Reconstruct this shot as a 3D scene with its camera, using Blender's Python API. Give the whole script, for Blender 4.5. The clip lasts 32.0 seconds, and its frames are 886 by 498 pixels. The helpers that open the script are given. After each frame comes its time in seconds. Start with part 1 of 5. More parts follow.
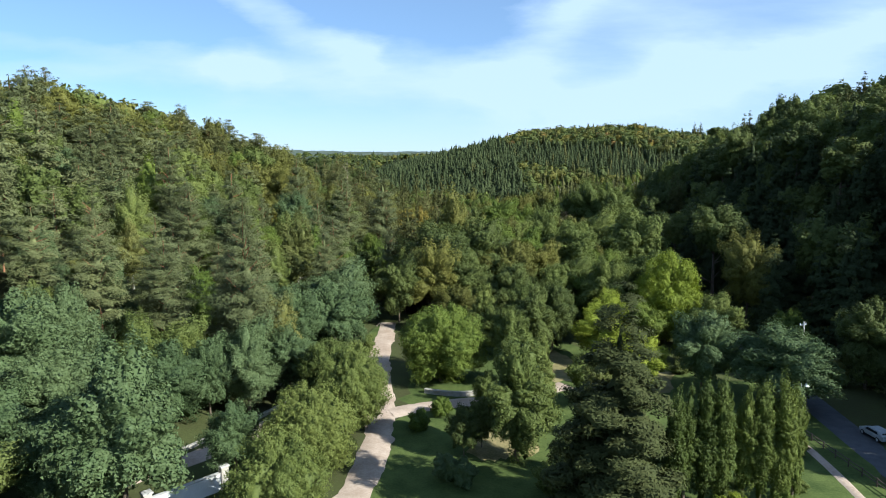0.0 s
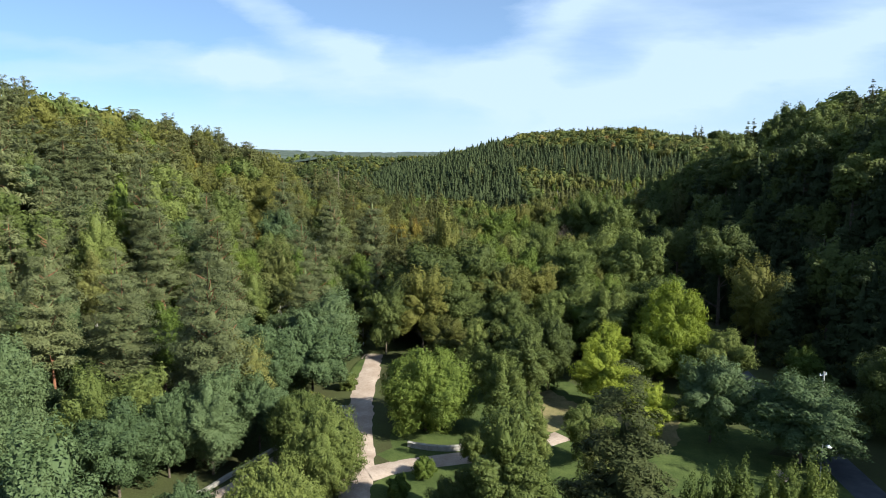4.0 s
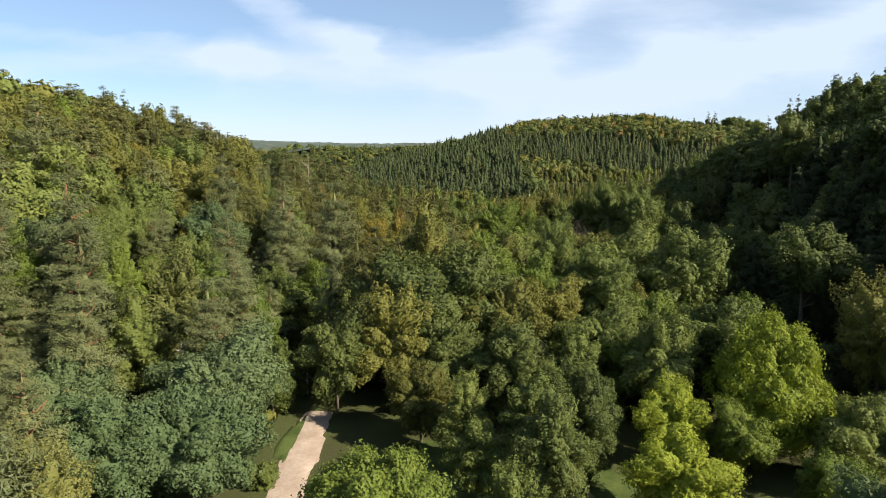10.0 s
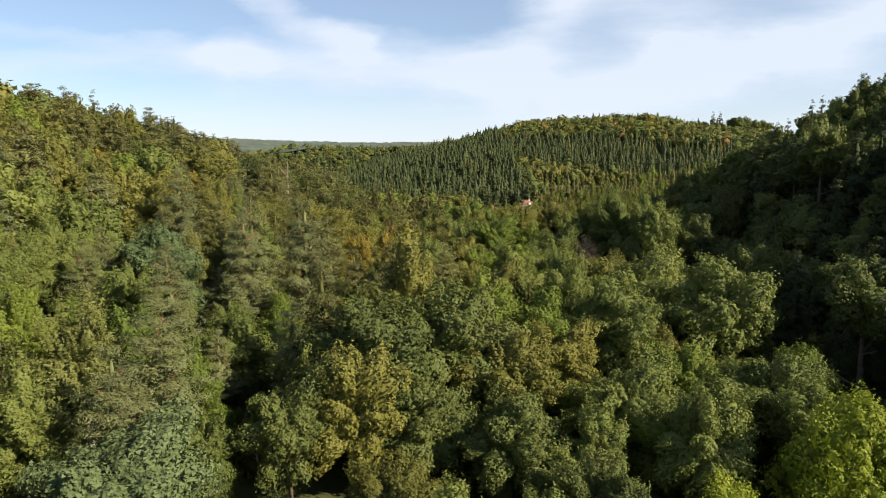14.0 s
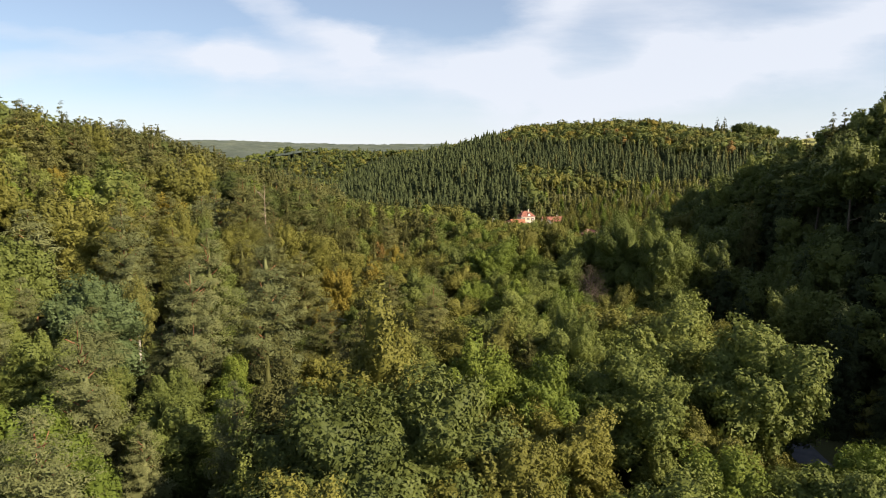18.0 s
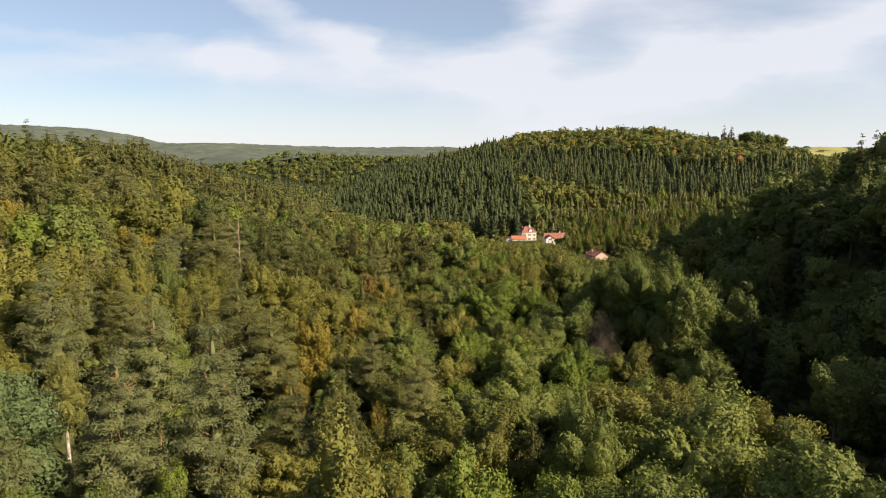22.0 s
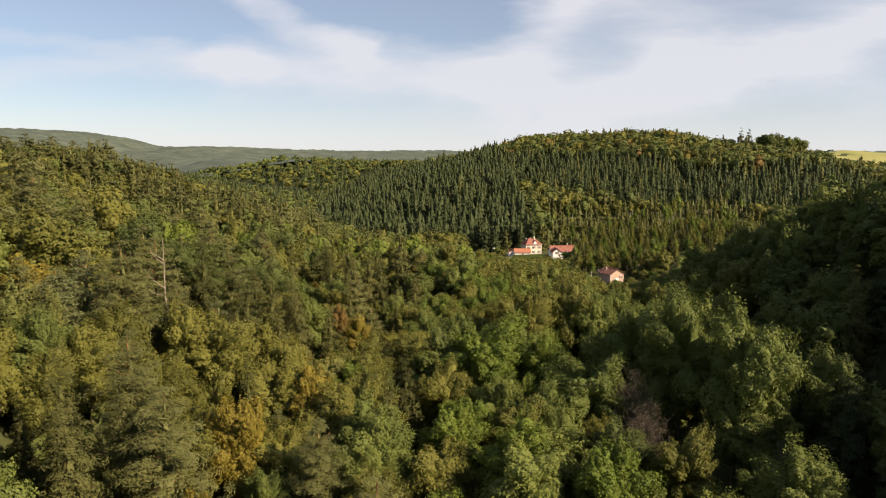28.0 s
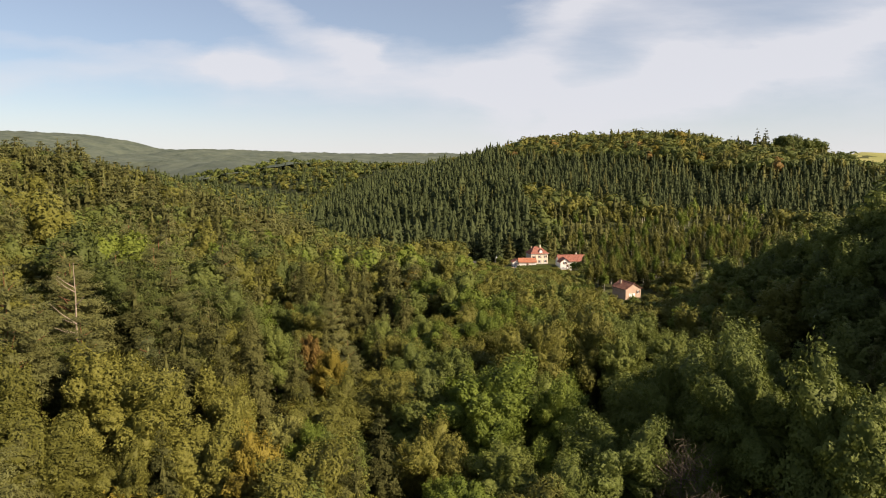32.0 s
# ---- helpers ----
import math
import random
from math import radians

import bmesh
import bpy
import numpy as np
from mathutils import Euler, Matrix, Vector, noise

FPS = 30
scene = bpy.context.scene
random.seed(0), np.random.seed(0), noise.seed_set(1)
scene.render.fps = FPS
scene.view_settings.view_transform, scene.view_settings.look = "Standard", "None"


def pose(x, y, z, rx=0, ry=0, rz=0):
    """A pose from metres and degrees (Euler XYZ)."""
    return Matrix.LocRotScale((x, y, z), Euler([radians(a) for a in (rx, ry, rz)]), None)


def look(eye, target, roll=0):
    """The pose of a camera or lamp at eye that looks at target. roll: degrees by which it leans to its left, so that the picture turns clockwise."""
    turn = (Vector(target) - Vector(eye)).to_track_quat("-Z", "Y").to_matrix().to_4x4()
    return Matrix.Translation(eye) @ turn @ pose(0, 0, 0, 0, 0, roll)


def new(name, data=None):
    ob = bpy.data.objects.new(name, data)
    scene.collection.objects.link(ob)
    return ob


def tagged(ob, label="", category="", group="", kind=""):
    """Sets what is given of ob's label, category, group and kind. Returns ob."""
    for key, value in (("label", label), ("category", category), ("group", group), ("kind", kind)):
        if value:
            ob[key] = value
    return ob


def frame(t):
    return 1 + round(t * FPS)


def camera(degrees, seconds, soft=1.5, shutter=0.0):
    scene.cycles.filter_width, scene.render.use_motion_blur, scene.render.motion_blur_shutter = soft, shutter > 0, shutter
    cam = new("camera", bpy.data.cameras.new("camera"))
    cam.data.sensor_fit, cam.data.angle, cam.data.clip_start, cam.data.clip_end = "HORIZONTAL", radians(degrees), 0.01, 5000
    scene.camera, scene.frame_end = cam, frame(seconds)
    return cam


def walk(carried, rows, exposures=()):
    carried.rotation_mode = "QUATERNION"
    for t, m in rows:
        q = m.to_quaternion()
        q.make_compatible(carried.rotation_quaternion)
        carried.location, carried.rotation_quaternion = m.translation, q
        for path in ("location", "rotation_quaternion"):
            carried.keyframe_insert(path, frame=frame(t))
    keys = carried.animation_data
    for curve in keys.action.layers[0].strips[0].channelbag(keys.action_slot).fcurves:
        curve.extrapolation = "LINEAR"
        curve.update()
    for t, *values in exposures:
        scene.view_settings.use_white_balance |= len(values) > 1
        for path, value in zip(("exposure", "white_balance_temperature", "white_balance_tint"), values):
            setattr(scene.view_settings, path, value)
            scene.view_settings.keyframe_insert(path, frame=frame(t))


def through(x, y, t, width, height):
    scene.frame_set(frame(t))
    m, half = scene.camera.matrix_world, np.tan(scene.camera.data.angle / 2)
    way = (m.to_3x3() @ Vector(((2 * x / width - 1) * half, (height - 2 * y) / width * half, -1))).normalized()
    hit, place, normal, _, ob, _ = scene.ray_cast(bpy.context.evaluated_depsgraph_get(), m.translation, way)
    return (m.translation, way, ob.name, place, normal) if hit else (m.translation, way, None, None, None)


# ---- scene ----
cam = camera(70, 32.0, soft=1.0)
PATH = [
    (0, pose(-0.00, 0.00, 36.00, 82.535, 0, 0.167)),
    (1, pose(0.57, 1.74, 38.75, 82.525, 0, 0.137)),
    (2, pose(1.07, 3.56, 40.59, 82.519, 0, 0.133)),
    (2.5, pose(1.38, 4.71, 40.75, 82.508, 0, 0.133)),
    (4.5, pose(2.38, 12.27, 40.67, 82.498, 0, 0.126)),
    (5, pose(2.67, 16.10, 40.44, 82.465, 0, 0.144)),
    (5.5, pose(2.90, 20.60, 40.16, 82.408, 0, 0.164)),
    (6, pose(3.16, 25.60, 39.86, 82.319, 0, 0.164)),
    (6.5, pose(3.48, 30.42, 39.57, 82.212, 0, 0.147)),
    (7, pose(3.72, 34.75, 39.30, 82.107, 0, 0.124)),
    (7.5, pose(3.97, 38.46, 39.05, 82.023, 0, 0.094)),
    (8, pose(4.23, 41.83, 38.71, 81.951, 0, 0.071)),
    (9, pose(4.74, 47.43, 38.16, 81.847, 0, 0.034)),
    (10, pose(5.25, 52.83, 37.65, 81.783, 0, 0.028)),
    (11, pose(5.78, 58.05, 37.48, 81.731, 0, 0.032)),
    (12, pose(6.19, 63.21, 37.74, 81.688, 0, -0.011)),
    (12.5, pose(6.39, 65.89, 38.20, 81.681, 0, -0.040)),
    (13, pose(6.60, 68.57, 38.90, 81.678, 0, -0.066)),
    (14, pose(7.09, 73.77, 40.46, 81.663, 0, -0.109)),
    (14.5, pose(7.23, 76.43, 41.14, 81.651, 0, -0.123)),
    (16.5, pose(8.44, 85.44, 43.65, 81.693, 0, -0.151)),
    (17.5, pose(9.13, 90.12, 45.24, 81.726, 0, -0.170)),
    (18.5, pose(9.71, 94.97, 47.16, 81.750, 0, -0.196)),
    (19.5, pose(10.24, 99.97, 49.17, 81.759, 0, -0.187)),
    (20.5, pose(10.72, 104.91, 51.07, 81.783, 0, -0.159)),
    (21.5, pose(11.25, 109.71, 52.91, 81.848, 0, -0.138)),
    (22, pose(11.54, 112.01, 53.91, 81.872, 0, -0.130)),
    (22.5, pose(11.86, 114.34, 54.93, 81.891, 0, -0.121)),
    (23, pose(12.20, 116.75, 55.27, 81.909, 0, -0.106)),
    (23.5, pose(12.50, 119.31, 55.25, 81.928, 0, -0.089)),
    (24, pose(12.78, 122.18, 55.18, 81.951, 0, -0.079)),
    (24.5, pose(13.04, 125.53, 55.12, 81.982, 0, -0.080)),
    (25, pose(13.34, 129.34, 55.10, 82.016, 0, -0.087)),
    (25.5, pose(13.64, 133.35, 54.99, 82.050, 0, -0.082)),
    (27.5, pose(14.78, 147.90, 54.80, 82.147, 0, -0.033)),
    (28.5, pose(15.28, 154.42, 54.70, 82.207, 0, 0.018)),
    (29.5, pose(15.85, 161.04, 54.70, 82.276, 0, 0.082)),
    (30.5, pose(16.51, 168.43, 54.52, 82.356, 0, 0.167)),
    (31.5, pose(17.16, 176.14, 54.48, 82.407, 0, 0.223)),
    (32, pose(17.51, 180.00, 54.42, 82.433, 0, 0.249)),
]
EXPOSURES = [(0, 1.13, 5200, 3), (6, 1.13, 5700, 6), (13, 1.13, 6400, 10), (19, 1.11, 6900, 13), (32, 0.91, 7200, 15.5)]
walk(cam, PATH, EXPOSURES)

# ---- sun, sky ----
SUN_EL, SUN_AZ = radians(32), math.atan2(-0.48, 0.88)
to_sun = Vector((math.cos(SUN_EL) * math.cos(SUN_AZ), math.cos(SUN_EL) * math.sin(SUN_AZ), math.sin(SUN_EL)))
sun_data = bpy.data.lights.new("sun", "SUN")
sun_data.energy, sun_data.angle, sun_data.color = 5.0, radians(0.5), (1.0, 0.88, 0.70)
sun = new("sun", sun_data)
sun.matrix_world = look((0, 0, 300), Vector((0, 0, 300)) - to_sun)

world = bpy.data.worlds.new("world")
scene.world = world
world.use_nodes = True
wn, wl = world.node_tree.nodes, world.node_tree.links
wn.clear()


def math_node(nodes, links, op, a, b=None, c=None):
    n = nodes.new("ShaderNodeMath")
    n.operation = op
    for i, v in enumerate((a, b, c)):
        if v is None:
            continue
        if isinstance(v, (int, float)):
            n.inputs[i].default_value = v
        else:
            links.new(v, n.inputs[i])
    return n.outputs[0]


def build_sky():
    sky = wn.new("ShaderNodeTexSky")
    sky.sky_type, sky.sun_disc = "NISHITA", False
    sky.sun_elevation, sky.sun_rotation = SUN_EL, math.pi / 2 - SUN_AZ
    sky.altitude, sky.air_density, sky.dust_density, sky.ozone_density = 300, 1.0, 0.1, 4.0
    co = wn.new("ShaderNodeTexCoord")
    sep = wn.new("ShaderNodeSeparateXYZ")
    wl.new(co.outputs["Generated"], sep.inputs[0])
    m = lambda op, a, b=None, c=None: math_node(wn, wl, op, a, b, c)  # noqa: E731
    # slopes of the direction ahead; streaks of cirrus are soft bands between two points of that plane
    ahead = m("MAXIMUM", m("ABSOLUTE", sep.outputs[1]), 0.05)
    u, v = m("DIVIDE", sep.outputs[0], ahead), m("DIVIDE", sep.outputs[2], ahead)
    comb = wn.new("ShaderNodeCombineXYZ")
    wl.new(u, comb.inputs[0])
    wl.new(m("MULTIPLY", v, 2.6), comb.inputs[1])
    warp = wn.new("ShaderNodeTexNoise")
    warp.inputs["Scale"].default_value, warp.inputs["Detail"].default_value, warp.inputs["Roughness"].default_value = 4.5, 6, 0.6
    wl.new(comb.outputs[0], warp.inputs["Vector"])
    wsep = wn.new("ShaderNodeSeparateColor")
    wl.new(warp.outputs["Color"], wsep.inputs[0])
    u2 = m("ADD", u, m("MULTIPLY", m("SUBTRACT", wsep.outputs[0], 0.5), 0.16))
    v2 = m("ADD", v, m("MULTIPLY", m("SUBTRACT", wsep.outputs[1], 0.5), 0.07))
    total = None
    for (ax, ay), (bx, by), w, amp in CIRRUS:
        dx, dy = bx - ax, by - ay
        t = m("MULTIPLY_ADD", m("SUBTRACT", u2, ax), dx / (dx * dx + dy * dy), m("MULTIPLY", m("SUBTRACT", v2, ay), dy / (dx * dx + dy * dy)))
        t = m("MINIMUM", m("MAXIMUM", t, 0.0), 1.0)
        ex = m("SUBTRACT", m("SUBTRACT", u2, ax), m("MULTIPLY", t, dx))
        ey = m("SUBTRACT", m("SUBTRACT", v2, ay), m("MULTIPLY", t, dy))
        d2 = m("ADD", m("MULTIPLY", ex, ex), m("MULTIPLY", ey, ey))
        g = m("MULTIPLY", m("POWER", 2.718, m("MULTIPLY", d2, -1 / (w * w))), amp)
        total = g if total is None else m("ADD", total, g)
    fibre = wn.new("ShaderNodeMapping")
    fibre.inputs["Scale"].default_value = (1.9, 4.0, 1)
    fibre.inputs["Rotation"].default_value = (0, 0, radians(-24))
    wl.new(comb.outputs[0], fibre.inputs[0])
    fine = wn.new("ShaderNodeTexNoise")
    fine.inputs["Scale"].default_value, fine.inputs["Detail"].default_value, fine.inputs["Roughness"].default_value = 2.2, 8, 0.6
    wl.new(fibre.outputs[0], fine.inputs["Vector"])
    total = m("MULTIPLY", total, m("MULTIPLY_ADD", fine.outputs["Fac"], 0.75, 0.62))
    total = m("ADD", total, m("MULTIPLY", m("SUBTRACT", fine.outputs["Fac"], 0.42), 0.2))
    veil = wn.new("ShaderNodeMapRange")
    veil.interpolation_type = "SMOOTHSTEP"
    veil.inputs["From Min"].default_value, veil.inputs["From Max"].default_value = -0.01, 0.17
    veil.inputs["To Min"].default_value, veil.inputs["To Max"].default_value = 0.8, 0.0
    wl.new(v, veil.inputs["Value"])
    amount = m("MINIMUM", m("MAXIMUM", m("ADD", total, veil.outputs[0]), 0.24), 0.9)
    mix = wn.new("ShaderNodeMix")
    mix.data_type = "RGBA"
    wl.new(amount, mix.inputs[0])
    wl.new(sky.outputs[0], mix.inputs[6])
    mix.inputs[7].default_value = CLOUD
    back = wn.new("ShaderNodeBackground")
    back.inputs["Strength"].default_value = SKY
    wl.new(mix.outputs[2], back.inputs[0])
    out = wn.new("ShaderNodeOutputWorld")
    wl.new(back.outputs[0], out.inputs[0])


SKY, CLOUD = 0.06, (6.4, 7.0, 7.95, 1)
CIRRUS = [
    ((-0.8, 0.14), (-0.3, 0.148), 0.03, 0.5), ((-0.32, 0.15), (0.10, 0.125), 0.045, 0.75), ((-0.34, 0.28), (-0.13, 0.165), 0.026, 0.55),
    ((0.22, 0.30), (0.10, 0.13), 0.055, 0.6), ((0.20, 0.085), (0.75, 0.215), 0.038, 0.65), ((0.30, 0.27), (0.75, 0.26), 0.06, 0.35), ((0.35, 0.16), (0.75, 0.11), 0.05, 0.4), ((0.16, 0.1), (0.75, 0.235), 0.07, 0.25), ((0.2, 0.27), (0.38, 0.2), 0.06, 0.2), ((0.2, 0.18), (0.34, 0.15), 0.06, 0.3), ((-0.75, 0.21), (-0.36, 0.165), 0.018, 0.35),
]
build_sky()


# ---- materials ----
def material(name, rough=0.8, spec=0.3):
    mat = bpy.data.materials.new(name)
    mat.use_nodes = True
    nodes, links = mat.node_tree.nodes, mat.node_tree.links
    bsdf = nodes["Principled BSDF"]
    bsdf.inputs["Roughness"].default_value = rough
    bsdf.inputs["Specular IOR Level"].default_value = spec
    return mat, nodes, links, bsdf


def ramp_node(nodes, links, fac, stops):
    r = nodes.new("ShaderNodeValToRGB")
    els = r.color_ramp.elements
    while len(els) < len(stops):
        els.new(0.5)
    for e, (p, col) in zip(els, stops):
        e.position, e.color = p, (*col, 1)
    links.new(fac, r.inputs[0])
    return r.outputs[0]


def noise_node(nodes, links, vec, scale, detail=4, rough=0.55):
    n = nodes.new("ShaderNodeTexNoise")
    n.inputs["Scale"].default_value, n.inputs["Detail"].default_value, n.inputs["Roughness"].default_value = scale, detail, rough
    links.new(vec, n.inputs["Vector"])
    return n.outputs["Fac"]


def leaf_material(name, dark, mid, light, through=0.3, grain=3.2, spec=0.2):
    """Foliage: one tone a tree, a lighter or darker tone a leaf, patches within the crown."""
    mat, nodes, links, bsdf = material(name, 0.65, spec)
    info = nodes.new("ShaderNodeObjectInfo")
    geo = nodes.new("ShaderNodeNewGeometry")
    att = nodes.new("ShaderNodeAttribute")
    att.attribute_name = "tone"
    m = lambda op, a, b=None, c=None: math_node(nodes, links, op, a, b, c)  # noqa: E731
    tree = m("FRACT", m("ADD", info.outputs["Random"], att.outputs["Fac"]))
    patch = noise_node(nodes, links, geo.outputs["Position"], 0.45, 3)
    fac = m("ADD", m("MULTIPLY_ADD", tree, 0.55, 0.07), m("ADD", m("MULTIPLY", patch, 0.5), m("MULTIPLY", geo.outputs["Random Per Island"], 0.27)))
    cells = nodes.new("ShaderNodeTexVoronoi")
    cells.inputs["Scale"].default_value = grain
    links.new(geo.outputs["Position"], cells.inputs["Vector"])
    cell = nodes.new("ShaderNodeSeparateColor")
    links.new(cells.outputs["Color"], cell.inputs[0])
    fac = m("ADD", fac, m("MULTIPLY", m("SUBTRACT", cell.outputs[0], 0.5), 0.16))
    col = ramp_node(nodes, links, m("MULTIPLY", fac, 0.8), [(0.06, dark), (0.48, mid), (0.95, light)])
    bp = nodes.new("ShaderNodeBump")
    bp.inputs["Strength"].default_value, bp.inputs["Distance"].default_value = 0.4, 0.5 / grain
    links.new(cell.outputs[1], bp.inputs["Height"])
    links.new(bp.outputs[0], bsdf.inputs["Normal"])
    links.new(col, bsdf.inputs["Base Color"])
    tr = nodes.new("ShaderNodeBsdfTranslucent")
    links.new(col, tr.inputs["Color"])
    links.new(bp.outputs[0], tr.inputs["Normal"])
    mix = nodes.new("ShaderNodeMixShader")
    mix.inputs[0].default_value = through
    links.new(bsdf.outputs[0], mix.inputs[1])
    links.new(tr.outputs[0], mix.inputs[2])
    links.new(mix.outputs[0], nodes["Material Output"].inputs[0])
    return mat


def grained(name, a, b, scale=3.0, fine=40.0, rough=0.85, bump=0.3, spec=0.3):
    mat, nodes, links, bsdf = material(name, rough, spec)
    geo = nodes.new("ShaderNodeNewGeometry")
    big = noise_node(nodes, links, geo.outputs["Position"], scale, 5)
    small = noise_node(nodes, links, geo.outputs["Position"], fine, 3)
    fac = math_node(nodes, links, "ADD", math_node(nodes, links, "MULTIPLY", big, 0.65), math_node(nodes, links, "MULTIPLY", small, 0.35))
    links.new(ramp_node(nodes, links, fac, [(0.32, a), (0.68, b)]), bsdf.inputs["Base Color"])
    bp = nodes.new("ShaderNodeBump")
    bp.inputs["Strength"].default_value, bp.inputs["Distance"].default_value = bump, 0.05
    links.new(small, bp.inputs["Height"])
    links.new(bp.outputs[0], bsdf.inputs["Normal"])
    return mat


LEAF = {
    "green": leaf_material("leaf_green", (0.0551, 0.0751, 0.0184), (0.113, 0.138, 0.0309), (0.18, 0.202, 0.0459), 0.26, 3.6),
    "dark": leaf_material("leaf_dark_green", (0.0421, 0.0565, 0.016), (0.0842, 0.104, 0.0253), (0.145, 0.165, 0.0396), 0.24, 3.6),
    "olive": leaf_material("leaf_olive", (0.058, 0.061, 0.013), (0.117, 0.117, 0.023), (0.176, 0.168, 0.034), 0.22, 3.6),
    "yellow": leaf_material("leaf_yellow_green", (0.115, 0.145, 0.012), (0.2, 0.24, 0.021), (0.29, 0.32, 0.034), 0.3, 3.6),
    "lime": leaf_material("leaf_fresh_green", (0.055, 0.085, 0.012), (0.102, 0.138, 0.02), (0.165, 0.2, 0.031), 0.26, 3.6),
    "blue": leaf_material("leaf_blue_green", (0.0452, 0.0702, 0.0281), (0.0842, 0.119, 0.0437), (0.136, 0.172, 0.0686), 0.24, 3.6),
    "rust": leaf_material("leaf_rust", (0.125, 0.0679, 0.0226), (0.181, 0.113, 0.0335), (0.271, 0.181, 0.0452)),
    "pine": leaf_material("needle_pine", (0.064, 0.074, 0.029), (0.12, 0.132, 0.05), (0.182, 0.192, 0.074), 0.16, 4.5),
    "spruce": leaf_material("needle_spruce", (0.0336, 0.0358, 0.0123), (0.0672, 0.0694, 0.0224), (0.11, 0.108, 0.0347), 0.1, 4.5, 0.06),
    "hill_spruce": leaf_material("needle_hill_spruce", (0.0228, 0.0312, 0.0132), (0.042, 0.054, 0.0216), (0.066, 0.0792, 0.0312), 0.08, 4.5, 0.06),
    "fir": leaf_material("needle_garden_spruce", (0.03, 0.036, 0.013), (0.058, 0.066, 0.023), (0.096, 0.1, 0.036), 0.12, 4.5, 0.06),
    "olive_pine": leaf_material("needle_olive", (0.0572, 0.0615, 0.0201), (0.11, 0.113, 0.036), (0.164, 0.164, 0.053), 0.16, 4.5),
    "birch": leaf_material("leaf_birch", (0.0858, 0.101, 0.0273), (0.14, 0.148, 0.039), (0.211, 0.203, 0.0546), 0.26, 3.6),
    "gold": leaf_material("leaf_gold", (0.117, 0.0952, 0.0156), (0.187, 0.15, 0.0234), (0.25, 0.199, 0.0351), 0.3, 3.6),
    "column": leaf_material("leaf_hornbeam", (0.039, 0.0585, 0.0109), (0.078, 0.101, 0.0172), (0.14, 0.164, 0.0273), 0.2, 3.6),
}
# forest green pulled towards blue-grey: distance haze is in the base colour
HAZED_FAR_WOODS = grained("hazed_far_woods", (0.04, 0.056, 0.042), (0.112, 0.13, 0.092), 0.012, 0.06, 0.9, 0.0)
BARK = grained("bark_grey_brown", (0.06, 0.045, 0.032), (0.16, 0.125, 0.09), 2, 14, 0.9, 0.8)
BARK_PINE = grained("bark_orange_pine", (0.14, 0.06, 0.03), (0.36, 0.17, 0.09), 1.2, 9, 0.9, 0.8)
BARK_BIRCH = grained("bark_pale_birch", (0.16, 0.14, 0.11), (0.62, 0.58, 0.5), 1.5, 6, 0.8, 0.3)
DEAD_WOOD = grained("bleached_dead_wood", (0.17, 0.13, 0.1), (0.36, 0.29, 0.22), 2, 12, 0.9, 0.4)
GRAVEL = grained("pale_gravel", (0.29, 0.21, 0.15), (0.52, 0.41, 0.32), 0.3, 3.5, 0.95, 0.5)
ASPHALT = grained("asphalt", (0.05, 0.052, 0.058), (0.1, 0.1, 0.105), 0.6, 18, 0.85, 0.3)
STONE = grained("pale_wall_stone", (0.3, 0.27, 0.22), (0.5, 0.45, 0.38), 1.5, 12, 0.9, 0.6)


def ground_material():
    mat, nodes, links, bsdf = material("woodland_floor_and_grass", 0.95, 0.15)
    geo = nodes.new("ShaderNodeNewGeometry")
    big = noise_node(nodes, links, geo.outputs["Position"], 0.09, 5)
    small = noise_node(nodes, links, geo.outputs["Position"], 2.6, 6, 0.65)
    fac = math_node(nodes, links, "ADD", math_node(nodes, links, "MULTIPLY", big, 0.6), math_node(nodes, links, "MULTIPLY", small, 0.4))
    links.new(ramp_node(nodes, links, fac, [(0.3, (0.05, 0.042, 0.02)), (0.5, (0.06, 0.066, 0.022)), (0.7, (0.085, 0.1, 0.03))]), bsdf.inputs["Base Color"])
    bp = nodes.new("ShaderNodeBump")
    bp.inputs["Strength"].default_value, bp.inputs["Distance"].default_value = 0.6, 0.15
    links.new(small, bp.inputs["Height"])
    links.new(bp.outputs[0], bsdf.inputs["Normal"])
    return mat


GROUND = ground_material()
GRASS = grained("mown_grass", (0.04, 0.06, 0.014), (0.105, 0.13, 0.034), 0.35, 3.5, 0.95, 0.9, 0.15)
DRY_GRASS = grained("dry_worn_grass", (0.12, 0.12, 0.04), (0.32, 0.25, 0.12), 0.5, 4, 0.95, 0.9, 0.15)
FIELD = grained("dry_pasture", (0.2, 0.21, 0.07), (0.32, 0.29, 0.11), 0.03, 1.5, 0.95, 0.3, 0.15)

# ---- the land ----
RIDGE_MID = [(640, 740, 64), (500, 765, 63), (420, 775, 62), (335, 740, 60), (282, 726, 62), (228, 774, 71), (160, 838, 75), (124, 872, 72), (88, 920, 62), (60, 960, 56), (-24, 1080, 47), (-240, 1440, 50), (-700, 1900, 55)]
RIDGE_FAR = [(-3400, 3300, 250), (-2350, 3500, 226), (-1860, 3520, 204), (-1640, 3510, 170), (-1460, 3500, 126), (-1200, 3500, 128), (-560, 3500, 106), (0, 3500, 106), (700, 3600, 100), (3400, 3600, 110)]
ROAD = [(52, -80), (52.5, 40), (54, 75), (58, 110), (66, 180), (73, 250), (77, 320), (80, 390), (79, 430), (70, 468), (51, 503), (28, 547), (2, 600), (-30, 680)]
PATH_A = [(-12, 20), (-10.5, 50), (-9.6, 69), (-8.6, 82), (-9.8, 95), (-12, 110), (-13.0, 128), (-13.2, 143)]
